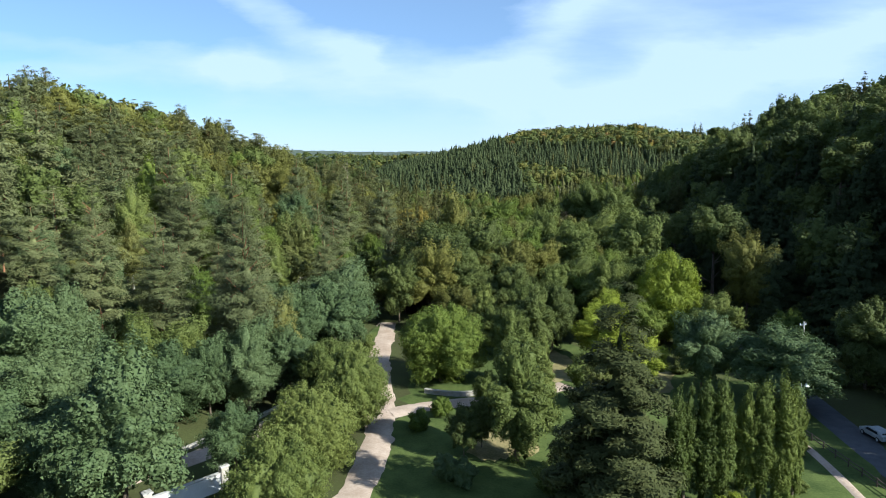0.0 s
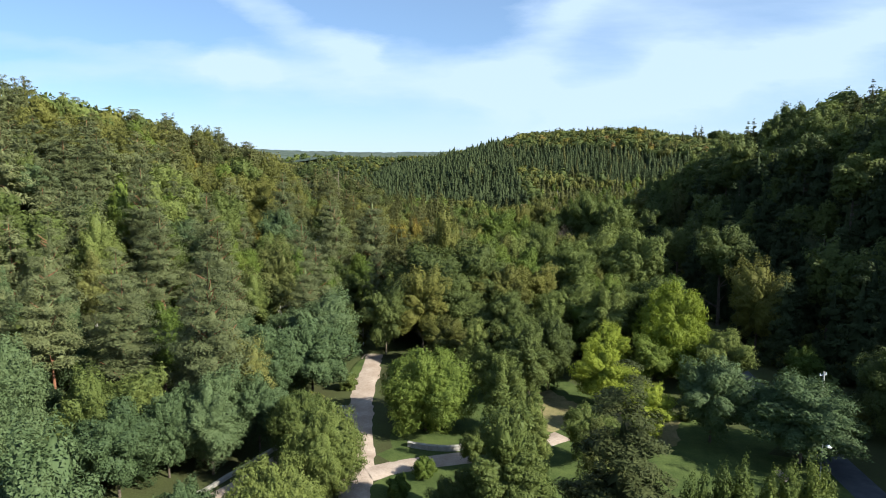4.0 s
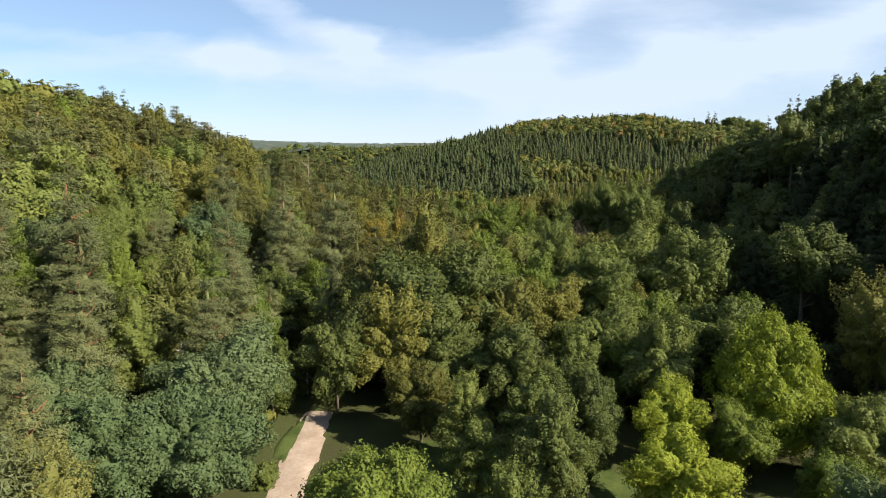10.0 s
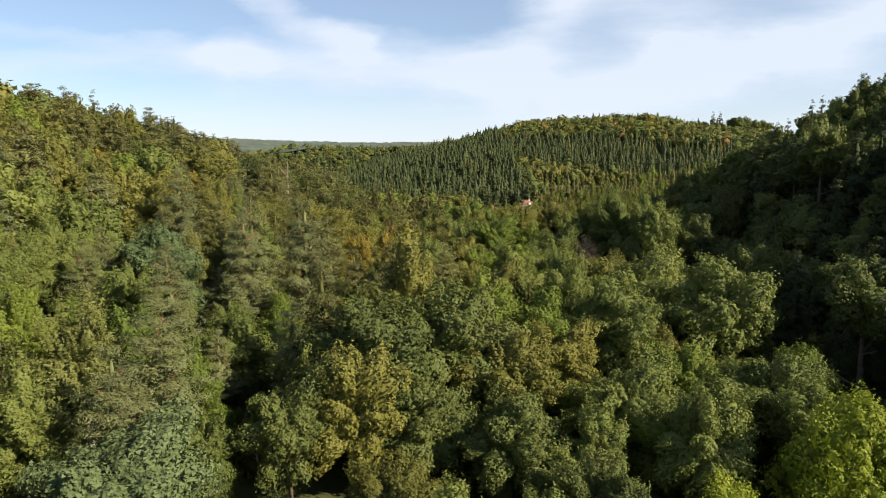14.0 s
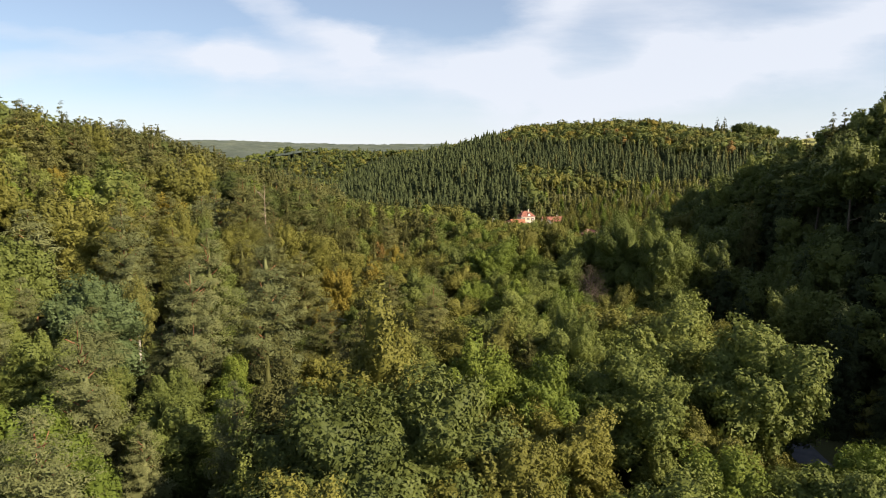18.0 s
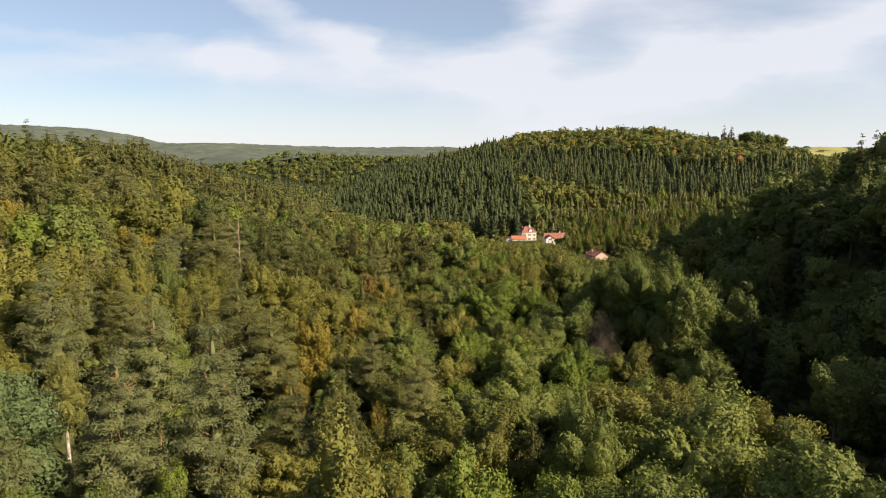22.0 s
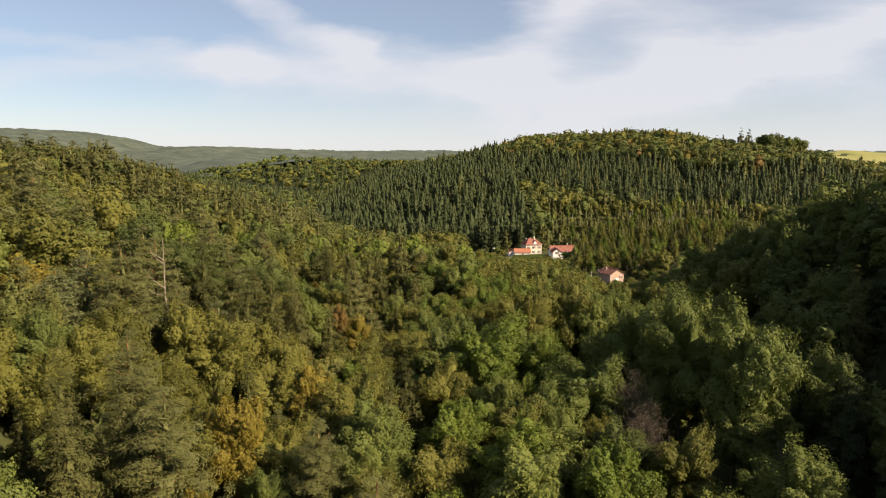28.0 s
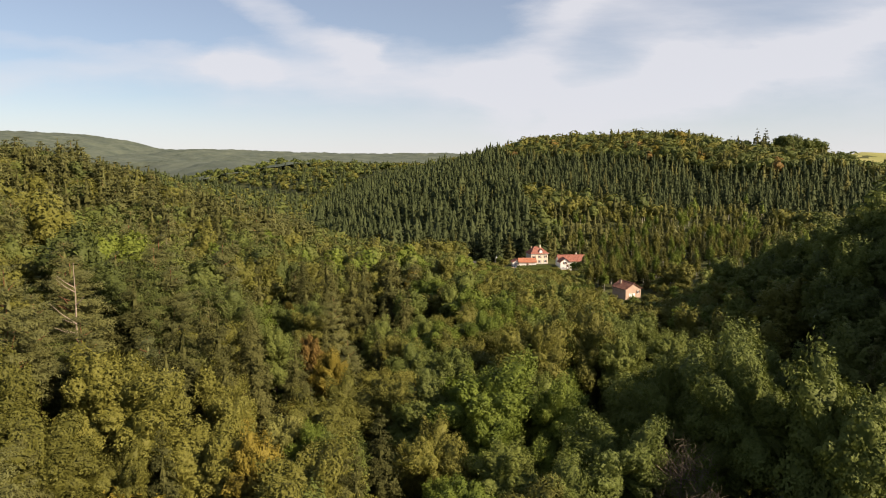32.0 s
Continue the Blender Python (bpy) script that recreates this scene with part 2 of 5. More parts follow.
PATH_B = [(-44, 63), (-38, 68), (-31, 74.5), (-25.5, 82.5), (-18.5, 97), (-11, 108)]
PATH_C = [(-8, 89), (-2, 92), (5, 93.5), (13, 96), (20, 101)]


def smooth(a, b, v):
    u = np.clip((v - a) / (b - a), 0, 1)
    return u * u * (3 - 2 * u)


def to_line(x, y, pts):
    """The distance to a broken line, and the value of its third coordinate (or the way along it) there."""
    x, y = np.asarray(x, float), np.asarray(y, float)
    best, val = np.full(x.shape, 1e9), np.zeros(x.shape)
    for i, (p, q) in enumerate(zip(pts[:-1], pts[1:])):
        dx, dy = q[0] - p[0], q[1] - p[1]
        u = np.clip(((x - p[0]) * dx + (y - p[1]) * dy) / (dx * dx + dy * dy), 0, 1)
        d = np.hypot(x - p[0] - u * dx, y - p[1] - u * dy)
        v = p[2] + u * (q[2] - p[2]) if len(p) > 2 else i + u
        val = np.where(d < best, v, val)
        best = np.minimum(best, d)
    return best, val


def land(x, y):
    x, y = np.asarray(x, float), np.asarray(y, float)
    xl = np.interp(y, [70, 110, 150, 220, 330], [-36, -27, -18, -8, -4])
    d = np.maximum(xl - x, 0)
    left = np.minimum(0.30 * d * smooth(-2, 40, d) , 0.30 * d)
    yy = y - 0.7 * np.clip(-90 - x, 0, 90)
    left = np.where(left > 46, 46 + (left - 46) * 0.35, left) * (1 - 0.64 * smooth(305, 400, yy)) * (1 - smooth(470, 580, y))
    left += np.clip(0.21 * (-42 - x), 0, 29) * np.exp(-(((y - 515) / 65) ** 2))
    left += np.clip(0.2 * (-100 - x), 0, 42) * np.exp(-(((y - 760) / 190) ** 2))
    xr = np.interp(y, [-60, 20, 58, 84, 150, 270, 440], [170, 135, 102, 79, 84, 91, 96])
    d = np.maximum(x - xr, 0)
    right = np.where(d < 52, 0.82 * d, 42.6 + (d - 52) * 0.32) * smooth(-4, 18, d)
    right = np.where(right > 54, 55 + (right - 55) * 0.22, right) * (1 - 0.8 * smooth(311, 436, y))
    dm, zm = to_line(x, y, RIDGE_MID)
    middle = np.maximum(zm - 0.262 * np.maximum(dm - 8, 0), 0)
    back = np.where(y > np.interp(x, [-700, -240, -24, 132, 228, 335, 500, 640], [1900, 1440, 1080, 864, 774, 750, 765, 740]), np.maximum(zm - 0.06 * dm, 20), 0)
    middle = np.maximum(middle, back)
    df, zf = to_line(x, y, RIDGE_FAR)
    far = np.maximum(zf - 0.085 * df, 0) * smooth(900, 1500, y)
    base = np.maximum(np.maximum(left, right), np.maximum(middle, far))
    bumps = (np.sin(x * 0.031 + 1.3) * np.sin(y * 0.027) + 0.5 * np.sin(x * 0.083) * np.cos(y * 0.071 + 2)) * np.clip(base * 0.07, 0, 3)
    return base + bumps


def land_at(x, y):
    return float(land(np.array([x]), np.array([y]))[0])


def mesh_np(name, verts, faces, mats, index=None, tone=None):
    """A mesh of triangles (or quads) from arrays."""
    me = bpy.data.meshes.new(name)
    verts, faces = np.asarray(verts, np.float32), np.asarray(faces, np.int32)
    k = faces.shape[1]
    me.vertices.add(len(verts))
    me.vertices.foreach_set("co", verts.ravel())
    me.loops.add(faces.size)
    me.loops.foreach_set("vertex_index", faces.ravel())
    me.polygons.add(len(faces))
    me.polygons.foreach_set("loop_start", np.arange(0, faces.size, k, dtype=np.int32))
    me.polygons.foreach_set("loop_total", np.full(len(faces), k, np.int32))
    for mt in mats:
        me.materials.append(mt)
    if index is not None:
        me.polygons.foreach_set("material_index", np.asarray(index, np.int32))
    if tone is not None:
        me.attributes.new("tone", "FLOAT", "POINT").data.foreach_set("value", np.asarray(tone, np.float32))
    me.update(calc_edges=True)
    return me


def build_ground():
    xs = np.unique(np.concatenate([np.arange(-240, 241, 3.0), np.arange(-700, 701, 14.0), np.arange(-3600, 3601, 90.0)]))
    ys = np.unique(np.concatenate([np.arange(-60, 520, 3.0), np.arange(-300, 1500, 15.0), np.arange(1500, 4600, 80.0)]))
    gx, gy = np.meshgrid(xs, ys)
    z = land(gx, gy)
    idx = np.arange(gx.size).reshape(gx.shape)
    faces = np.stack([idx[:-1, :-1], idx[:-1, 1:], idx[1:, 1:], idx[1:, :-1]], -1).reshape(-1, 4)
    me = mesh_np("ground", np.stack([gx, gy, z], -1).reshape(-1, 3), faces, [GROUND])
    me.polygons.foreach_set("use_smooth", np.ones(len(faces), bool))
    tagged(new("ground", me), "woodland valley floor and slopes under the trees", "ground", kind="structure")


build_ground()


def ribbon(name, pts, width, lift, mat, label, category, ragged=0.0, shoulder=0.0):
    """A strip along a line that follows the land, with a slightly ragged edge."""
    rng = np.random.default_rng(len(pts) * 7 + int(width * 10))
    fine = []
    for p, q in zip(pts[:-1], pts[1:]):
        n = max(2, int(math.dist(p, q) / 1.5))
        fine += [(p[0] + (q[0] - p[0]) * i / n, p[1] + (q[1] - p[1]) * i / n) for i in range(n)]
    fine = np.array(fine + [pts[-1]])
    for _ in range(8):
        fine[1:-1] = (fine[:-2] + 2 * fine[1:-1] + fine[2:]) / 4
    d = np.gradient(fine, axis=0)
    d /= np.linalg.norm(d, axis=1)[:, None]
    side = np.stack([d[:, 1], -d[:, 0]], 1)
    cols = []
    n = len(fine)
    wob = lambda: np.convolve(rng.normal(0, ragged, n + 4), np.ones(5) / 5, "valid")  # noqa: E731
    for u in (-0.5, -0.25, 0, 0.25, 0.5):
        w = u * width + (np.sign(u) * np.abs(wob()) * 2 if abs(u) == 0.5 else 0)
        p = fine + side * np.reshape(w + np.zeros(n), (n, 1))
        z = land(p[:, 0], p[:, 1]) + lift - (0.12 + lift if abs(u) == 0.5 else 0)
        cols.append(np.column_stack([p, z]))
    v = np.stack(cols, 1).reshape(-1, 3)
    idx = np.arange(n * 5).reshape(n, 5)
    f = np.stack([idx[:-1, :-1], idx[:-1, 1:], idx[1:, 1:], idx[1:, :-1]], -1).reshape(-1, 4)
    return tagged(new(name, mesh_np(name, v, f, [mat])), label, category, kind="structure")


ribbon("road", ROAD, 6.6, 0.10, ASPHALT, "grey asphalt valley road in the hill's shade", "road", 0.1)
ribbon("gravel_path", PATH_A, 4.7, 0.14, GRAVEL, "pale sandy gravel drive through the park", "path", 0.9)
ribbon("gravel_path", PATH_B, 4.6, 0.12, GRAVEL, "pale gravel drive along a low wall", "path", 0.5)
ribbon("gravel_path", PATH_C, 4.6, 0.16, GRAVEL, "pale gravel branch path beside the lawn", "path", 0.6)


def patch(name, centre, rx, ry, lift, mat, label, category, seed=1, n=40):
    """A plot of grass with an uneven rim."""
    rng = np.random.default_rng(seed)
    ang = np.linspace(0, 2 * np.pi, n, endpoint=False)
    wob = 1 + 0.16 * np.sin(ang * 3 + seed) + 0.06 * rng.normal(size=n)
    rings = []
    for k, u in enumerate((0.0, 0.35, 0.7, 0.93, 1.0)):
        x, y = centre[0] + rx * u * wob * np.cos(ang), centre[1] + ry * u * wob * np.sin(ang)
        rings.append(np.column_stack([x, y, land(x, y) + (lift if u < 0.99 else -0.1)]))
    v = np.concatenate(rings)
    i = np.arange(n)
    f = np.concatenate([np.stack([k * n + i, k * n + (i + 1) % n, (k + 1) * n + (i + 1) % n, (k + 1) * n + i], 1) for k in range(4)])
    return tagged(new(name, mesh_np(name, v, f, [mat])), label, category, kind="structure")


patch("lawn", (20, 86), 33, 44, 0.05, GRASS, "mown park lawn dappled with tree shade", "lawn", 2, 80)
patch("lawn", (20, 110), 8, 9, 0.09, DRY_GRASS, "small sunlit clearing of dry grass", "lawn", 3)
patch("lawn", (34, 106), 6, 8, 0.09, DRY_GRASS, "worn dry grass between young trees", "lawn", 6)
patch("lawn", (7.5, 80), 4.5, 7, 0.09, DRY_GRASS, "worn dry grass beside the small trees", "lawn", 9)
patch("lawn", (-14.2, 134), 2.4, 9, 0.09, GRASS, "grass verge beside the gravel drive", "lawn", 4)
patch("pasture", (440, 735), 105, 42, 0.6, FIELD, "dry yellow pasture on the hilltop", "field", 5)

# ---- trees ----
PHI = (1 + 5 ** 0.5) / 2
ICO_V = np.array([(-1, PHI, 0), (1, PHI, 0), (-1, -PHI, 0), (1, -PHI, 0), (0, -1, PHI), (0, 1, PHI), (0, -1, -PHI), (0, 1, -PHI), (PHI, 0, -1), (PHI, 0, 1), (-PHI, 0, -1), (-PHI, 0, 1)]) / math.hypot(1, PHI)
ICO_F = np.array([(0, 11, 5), (0, 5, 1), (0, 1, 7), (0, 7, 10), (0, 10, 11), (1, 5, 9), (5, 11, 4), (11, 10, 2), (10, 7, 6), (7, 1, 8), (3, 9, 4), (3, 4, 2), (3, 2, 6), (3, 6, 8), (3, 8, 9), (4, 9, 5), (2, 4, 11), (6, 2, 10), (8, 6, 7), (9, 8, 1)])


def unit(v):
    return v / np.maximum(np.linalg.norm(v, axis=-1, keepdims=True), 1e-9)


def leaves(rng, places, normals, size, long=1.0, thin=1.0):
    """One small triangle a leaf spray, turned mostly to its normal."""
    n = len(places)
    a = unit(np.cross(normals, rng.normal(size=(n, 3))))
    b = np.cross(normals, a)
    s = size * rng.uniform(0.6, 1.35, (n, 1))
    v = np.stack([places + a * s * 1.2 * long, places - a * s * 0.6 + b * s * 0.7 * thin, places - a * s * 0.65 - b * s * 0.62 * thin], 1).reshape(-1, 3)
    return v, np.arange(3 * n).reshape(n, 3)


def ico(level):
    v, f = ICO_V.copy(), ICO_F.copy()
    for _ in range(level):
        mids, out, v = {}, [], list(v)

        def middle(i, j):
            key = (min(i, j), max(i, j))
            if key not in mids:
                p = v[i] + v[j]
                v.append(p / np.linalg.norm(p))
                mids[key] = len(v) - 1
            return mids[key]

        for p, q, r in f:
            x, y, z = middle(p, q), middle(q, r), middle(r, p)
            out += [(p, x, z), (q, y, x), (r, z, y), (x, y, z)]
        v, f = np.array(v), np.array(out)
    return v, f


ICOS = [ico(k) for k in range(4)]


class Lumps:
    """An uneven rounded form: how far the crown reaches in a direction."""

    def __init__(self, rng, amount, n=9, sharp=2.6):
        self.v, self.p = rng.normal(size=(n, 3)) * sharp, rng.uniform(0, 6.28, n)
        self.a = amount * rng.uniform(0.5, 1, n) / n ** 0.5

    def __call__(self, d):
        return 1 + np.sin(d @ self.v.T + self.p) @ self.a


def spray(rng, centres, radii, grow, n_leaf, size, flat, out, up, long=1.0, thin=1.0):
    """Leaves over small clumps; grow: the way in which each clump faces."""
    share = radii ** 2 / np.sum(radii ** 2)
    which = rng.choice(len(radii), n_leaf, p=share)
    dirs = unit(rng.normal(size=(n_leaf, 3)) + 0.6 * grow[which])
    p = centres[which] + dirs * radii[which][:, None] * rng.uniform(0.5, 1.1, (n_leaf, 1)) * np.array([1, 1, flat])
    nrm = unit(dirs * out + 0.5 * grow[which] + rng.normal(size=(n_leaf, 3)) * 0.3 + np.array([0, 0, up]))
    if long > 1:
        size = size * np.clip(radii[which][:, None] / np.mean(radii), 0.5, 1.2)
    return leaves(rng, p, nrm, size, long, thin)


def spread(rng, n):
    """Directions spread about evenly over the sphere."""
    k = np.arange(n) + 0.5
    z = 1 - 2 * k / n
    a = k * 2.399963 + rng.uniform(0, 6.28)
    d = np.column_stack([np.cos(a) * (1 - z * z) ** 0.5, np.sin(a) * (1 - z * z) ** 0.5, z])
    return unit(d + rng.normal(0, 0.62 / n ** 0.5, (n, 3)))


class Boughs:
    """A crown's outline: domed boughs with creases between them, and small tufts on the boughs."""

    def __init__(self, rng, n, fine, depth, lump, axes):
        self.axes = axes / axes.mean()
        self.reach, self.a, self.b = Lumps(rng, lump), self.places(rng, n), self.places(rng, max(fine, 1))
        self.high, self.wide, self.tuft = rng.uniform(0.8, 1.15, n), 2.1 / n ** 0.5, 2.1 / max(fine, 1) ** 0.5
        self.depth, self.low = depth, 0.085 if fine else 0.0

    def places(self, rng, n):
        """About n places, evenly over the stretched sphere."""
        d = spread(rng, n * 3)
        share = np.linalg.norm(d / self.axes, axis=1)
        return (d * self.axes)[rng.permutation(np.argsort(rng.random(n * 3) ** (1 / share))[-n:])]

    def __call__(self, d):
        p = d * self.axes
        near = lambda q: np.argmin(np.sum(q * q, 1)[None] - 2 * p @ q.T, 1)  # noqa: E731
        ka, kb = near(self.a), near(self.b)
        oa, ob = p - self.a[ka], p - self.b[kb]
        far = np.sum(oa * oa, 1) / self.wide ** 2
        tip = np.sum(ob * ob, 1) / self.tuft ** 2
        r = self.reach(d) * self.high[ka] * (1 - self.depth * np.minimum(far, 1.6) - self.low * np.minimum(tip, 1.4))
        return r, unit(unit(d / self.axes) + oa * (1.9 * self.depth / self.wide ** 2) + ob * (1.5 * self.low / self.tuft ** 2))


def round_crown(rng, lod, r, hz, zc, n_leaf, size, core=0.86, lump=0.24, depth=0.25, boughs=40, top=0.0):
    """A broadleaf crown: a closed uneven mass of domed boughs under a skin of leaves that mostly face outwards."""
    form = Boughs(rng, int(boughs * {0: 1, 1: 0.85, 2: 0.5, 3: 0.3}[lod]), {0: 460, 1: 240, 2: 70, 3: 0}[lod], depth, lump, np.array([r, r, hz]))
    axes = np.array([r, r, hz])
    taper = lambda e: np.column_stack([1 - top * np.clip(e[:, 2], -0.4, 1)] * 2 + [np.ones(len(e))])  # noqa: E731
    iv, jf = ICOS[{0: 3, 1: 3, 2: 2, 3: 1}[lod]]
    body = iv * form(iv)[0][:, None] * axes * core * taper(iv) * rng.uniform(0.92, 1.02, (len(iv), 1)) + (0, 0, zc)
    d = unit(rng.normal(size=(n_leaf, 3)) / (axes / axes.max()) ** 0.5)
    reach, face = form(d)
    stray = np.where(rng.random((n_leaf, 1)) < 0.2, rng.uniform(1.0, 1.11, (n_leaf, 1)), rng.uniform(0.94, 1.02, (n_leaf, 1)))
    p = d * reach[:, None] * axes * taper(d) * stray + (0, 0, zc)
    nrm = unit(face + rng.normal(size=(n_leaf, 3)) * 0.28 + np.array([0, 0, 0.06]))
    return join([(body, jf), leaves(rng, p, nrm, size)])


def cone_core(rng, tiers, radius, z0, z1, sides=7, droop=0.25):
    """Jagged stacked skirts, the dark inside of a conifer."""
    parts = []
    for i in range(tiers):
        u0, u1 = i / tiers, (i + 1.35) / tiers
        za, zb = z0 + (z1 - z0) * u0, min(z0 + (z1 - z0) * u1, z1)
        ra = radius * (1 - u0) ** 0.85
        ang = np.arange(sides) / sides * 2 * np.pi + rng.uniform(0, 1)
        k = rng.uniform(0.8, 1.2, sides) * np.where(np.arange(sides) % 2, 0.5, 1.0)
        rim = np.column_stack([np.cos(ang) * ra * k, np.sin(ang) * ra * k, za - droop * ra * k + rng.normal(0, 0.006, sides)])
        v = np.concatenate([rim, [(0, 0, zb)]])
        j = np.arange(sides)
        parts.append((v, np.stack([j, (j + 1) % sides, np.full(sides, sides)], 1)))
    return join(parts)


def tube(points, radii, sides=6):
    pts, vs, fs = np.asarray(points, float), [], []
    for i, (p, r) in enumerate(zip(pts, radii)):
        d = unit(pts[min(i + 1, len(pts) - 1)] - pts[max(i - 1, 0)])
        a = unit(np.cross(d, [0.31, 0.95, 0.11]))
        b = np.cross(d, a)
        ang = np.arange(sides) / sides * 2 * np.pi
        vs.append(p + r * (np.cos(ang)[:, None] * a + np.sin(ang)[:, None] * b))
    i = np.arange(sides)
    for k in range(len(pts) - 1):
        q = np.stack([k * sides + i, k * sides + (i + 1) % sides, (k + 1) * sides + (i + 1) % sides, (k + 1) * sides + i], 1)
        fs.append(q[:, [0, 1, 2]])
        fs.append(q[:, [0, 2, 3]])
    return np.concatenate(vs), np.concatenate(fs)


def join(parts):
    vs, fs, k = [], [], 0
    for v, f in parts:
        vs.append(v)
        fs.append(f + k)
        k += len(v)
    return np.concatenate(vs), np.concatenate(fs)


def trunk(rng, height, radius, bend=0.03, limbs=0, reach=0.3, start=0.35, sides=6):
    n = 6 if sides > 3 else 3
    z = np.linspace(-0.6, height, n)
    xy = np.cumsum(rng.normal(0, bend * height / n, (n, 2)), 0)
    xy -= xy[0]
    stem = np.column_stack([xy, z])
    rad = radius * np.linspace(1.15, 0.22, n)
    parts = [tube(stem, rad, sides)]
    for i in range(limbs):
        u = rng.uniform(start, 0.9)
        p = np.array([np.interp(u * height, z, stem[:, k]) for k in range(3)])
        ang = rng.uniform(0, 2 * np.pi)
        ln = reach * height * rng.uniform(0.6, 1.1) * (1.15 - u * 0.6)
        d = np.array([math.cos(ang), math.sin(ang), rng.uniform(0.3, 0.9)])
        q1, q2 = p + d * ln * 0.5, p + d * ln * np.array([1, 1, 1.2])
        parts.append(tube([p, q1, q2], radius * np.array([0.42, 0.28, 0.08]), 4))
    return join(parts)


SIDES = {0: 8, 1: 5, 2: 3, 3: 3}


def tpl_broad(seed, lod, r=0.36, hz=0.42, zc=0.56, many=1.0, leaf=1.0, **more):
    rng = np.random.default_rng(seed)
    count = int({0: 21000, 1: 6200, 2: 760, 3: 130}[lod] * many)
    size = {0: 0.0099, 1: 0.0188, 2: 0.041, 3: 0.072}[lod] * leaf * (r / 0.36) ** 0.5
    crown = round_crown(rng, lod, r, hz, zc, count, size, **more)
    stem = trunk(rng, 0.75, 0.02, 0.03, {0: 9, 1: 4, 2: 0, 3: 0}[lod], r * 0.72, 0.2, SIDES[lod])
    return crown, stem


def tpl_pine(seed, lod):
    """Scots pine: whorls of upswept branches that carry flat needle pads, shorter towards a blunt top; bare stem below."""
    rng = np.random.default_rng(seed)
    levels, per = {0: (16, 7), 1: (14, 6), 2: (8, 5), 3: (4, 3)}[lod]
    steps = {0: (0.42, 0.72, 1.0), 1: (0.55, 1.0), 2: (0.85,), 3: (0.8,)}[lod]
    cs, rs = [], []
    turn = rng.uniform(0, 6.28)
    for i in range(levels):
        u = (i + rng.uniform(0, 0.7)) / levels
        z = 0.3 + 0.66 * u
        full = 0.175 * (1 - u ** 1.8) * (0.6 + 0.4 * min(1, u / 0.25)) + 0.02
        for j in range(per if u < 0.8 else 3):
            if rng.random() < 0.14:
                continue
            ang = turn + j * 6.283 / per + i * 2.4 + rng.normal(0, 0.3)
            q = full * rng.uniform(0.6, 1.2)
            for k in steps:
                cs.append((math.cos(ang) * q * k, math.sin(ang) * q * k, z + 0.24 * q * k * k + rng.normal(0, 0.006)))
                rs.append((0.026 + 0.016 * (1 - u)) * (1.15 - 0.35 * k) * rng.uniform(0.8, 1.25) * {0: 1.3, 1: 1.6, 2: 2.2, 3: 2.9}[lod])
    cs, rs = np.array(cs), np.array(rs)
    grow = unit(cs * np.array([1, 1, 0]) * 3.5 + np.array([0, 0, 0.6]))
    skin = spray(rng, cs, rs, grow, {0: 19000, 1: 5600, 2: 560, 3: 110}[lod], {0: 0.0056, 1: 0.011, 2: 0.028, 3: 0.055}[lod], 0.52, 0.5, 0.4, 1.9, 0.62)
    inner = cone_core(rng, {0: 6, 1: 5, 2: 3, 3: 2}[lod], 0.055, 0.36, 0.92, 7, 0.1)
    stem = trunk(rng, 0.93 if lod < 3 else 0.5, 0.0115, 0.012, {0: 22, 1: 9, 2: 0, 3: 0}[lod], 0.13, 0.28, SIDES[lod])
    return join([inner, skin]), stem


def tpl_spruce(seed, lod, many=1.0, stout=1.0, taper=0.85, leaf=1.0):
    """Spruce: drooping whorls on a straight stem, narrow tip."""
    rng = np.random.default_rng(seed)
    rows, per = {0: (24, 8), 1: (18, 6), 2: (11, 5), 3: (7, 3)}[lod]
    cs, rs = [], []
    for i in range(rows):
        u = (i + rng.uniform(0.1, 0.7)) / rows
        z = 0.07 + 0.91 * u
        full = 0.155 * (1 - u) ** taper + 0.014
        for j in range(max(3, int(per * (1 - 0.5 * u)))):
            ang = j * 6.283 / per + i * 1.7 + rng.normal(0, 0.4)
            q = full * rng.uniform(0.55, 1.12)
            for k in (0.55, 1.0) if lod == 0 else (0.85,):
                cs.append((math.cos(ang) * q * k, math.sin(ang) * q * k, z - 0.42 * q * k))
                rs.append((0.03 * (1 - u) ** 0.7 + 0.011) * rng.uniform(0.75, 1.2) * {0: 1, 1: 1.25, 2: 1.6, 3: 2.2}[lod])
    cs, rs = np.array(cs), np.array(rs)
    grow = unit(cs * np.array([1, 1, 0]) * 5 + np.array([0, 0, 0.1]))
    skin = spray(rng, cs, rs, grow, int({0: 13000, 1: 4400, 2: 560, 3: 48}[lod] * many), {0: 0.0062, 1: 0.0115, 2: 0.026, 3: 0.036}[lod] * leaf, 0.8, 0.45, 0.1, 1.8, 0.8)
    inner = cone_core(rng, {0: 14, 1: 10, 2: 6, 3: 4}[lod], {0: 0.08, 1: 0.1, 2: 0.12, 3: 0.15}[lod], 0.06, 0.95 if lod > 1 else 0.8, {0: 14, 1: 12, 2: 9, 3: 8}[lod], 0.5)
    stem = trunk(rng, 0.7 if lod < 2 else 0.4, 0.011 * stout, 0.004, 0, 0.1, 0.3, SIDES[lod])
    return join([inner, skin]), stem


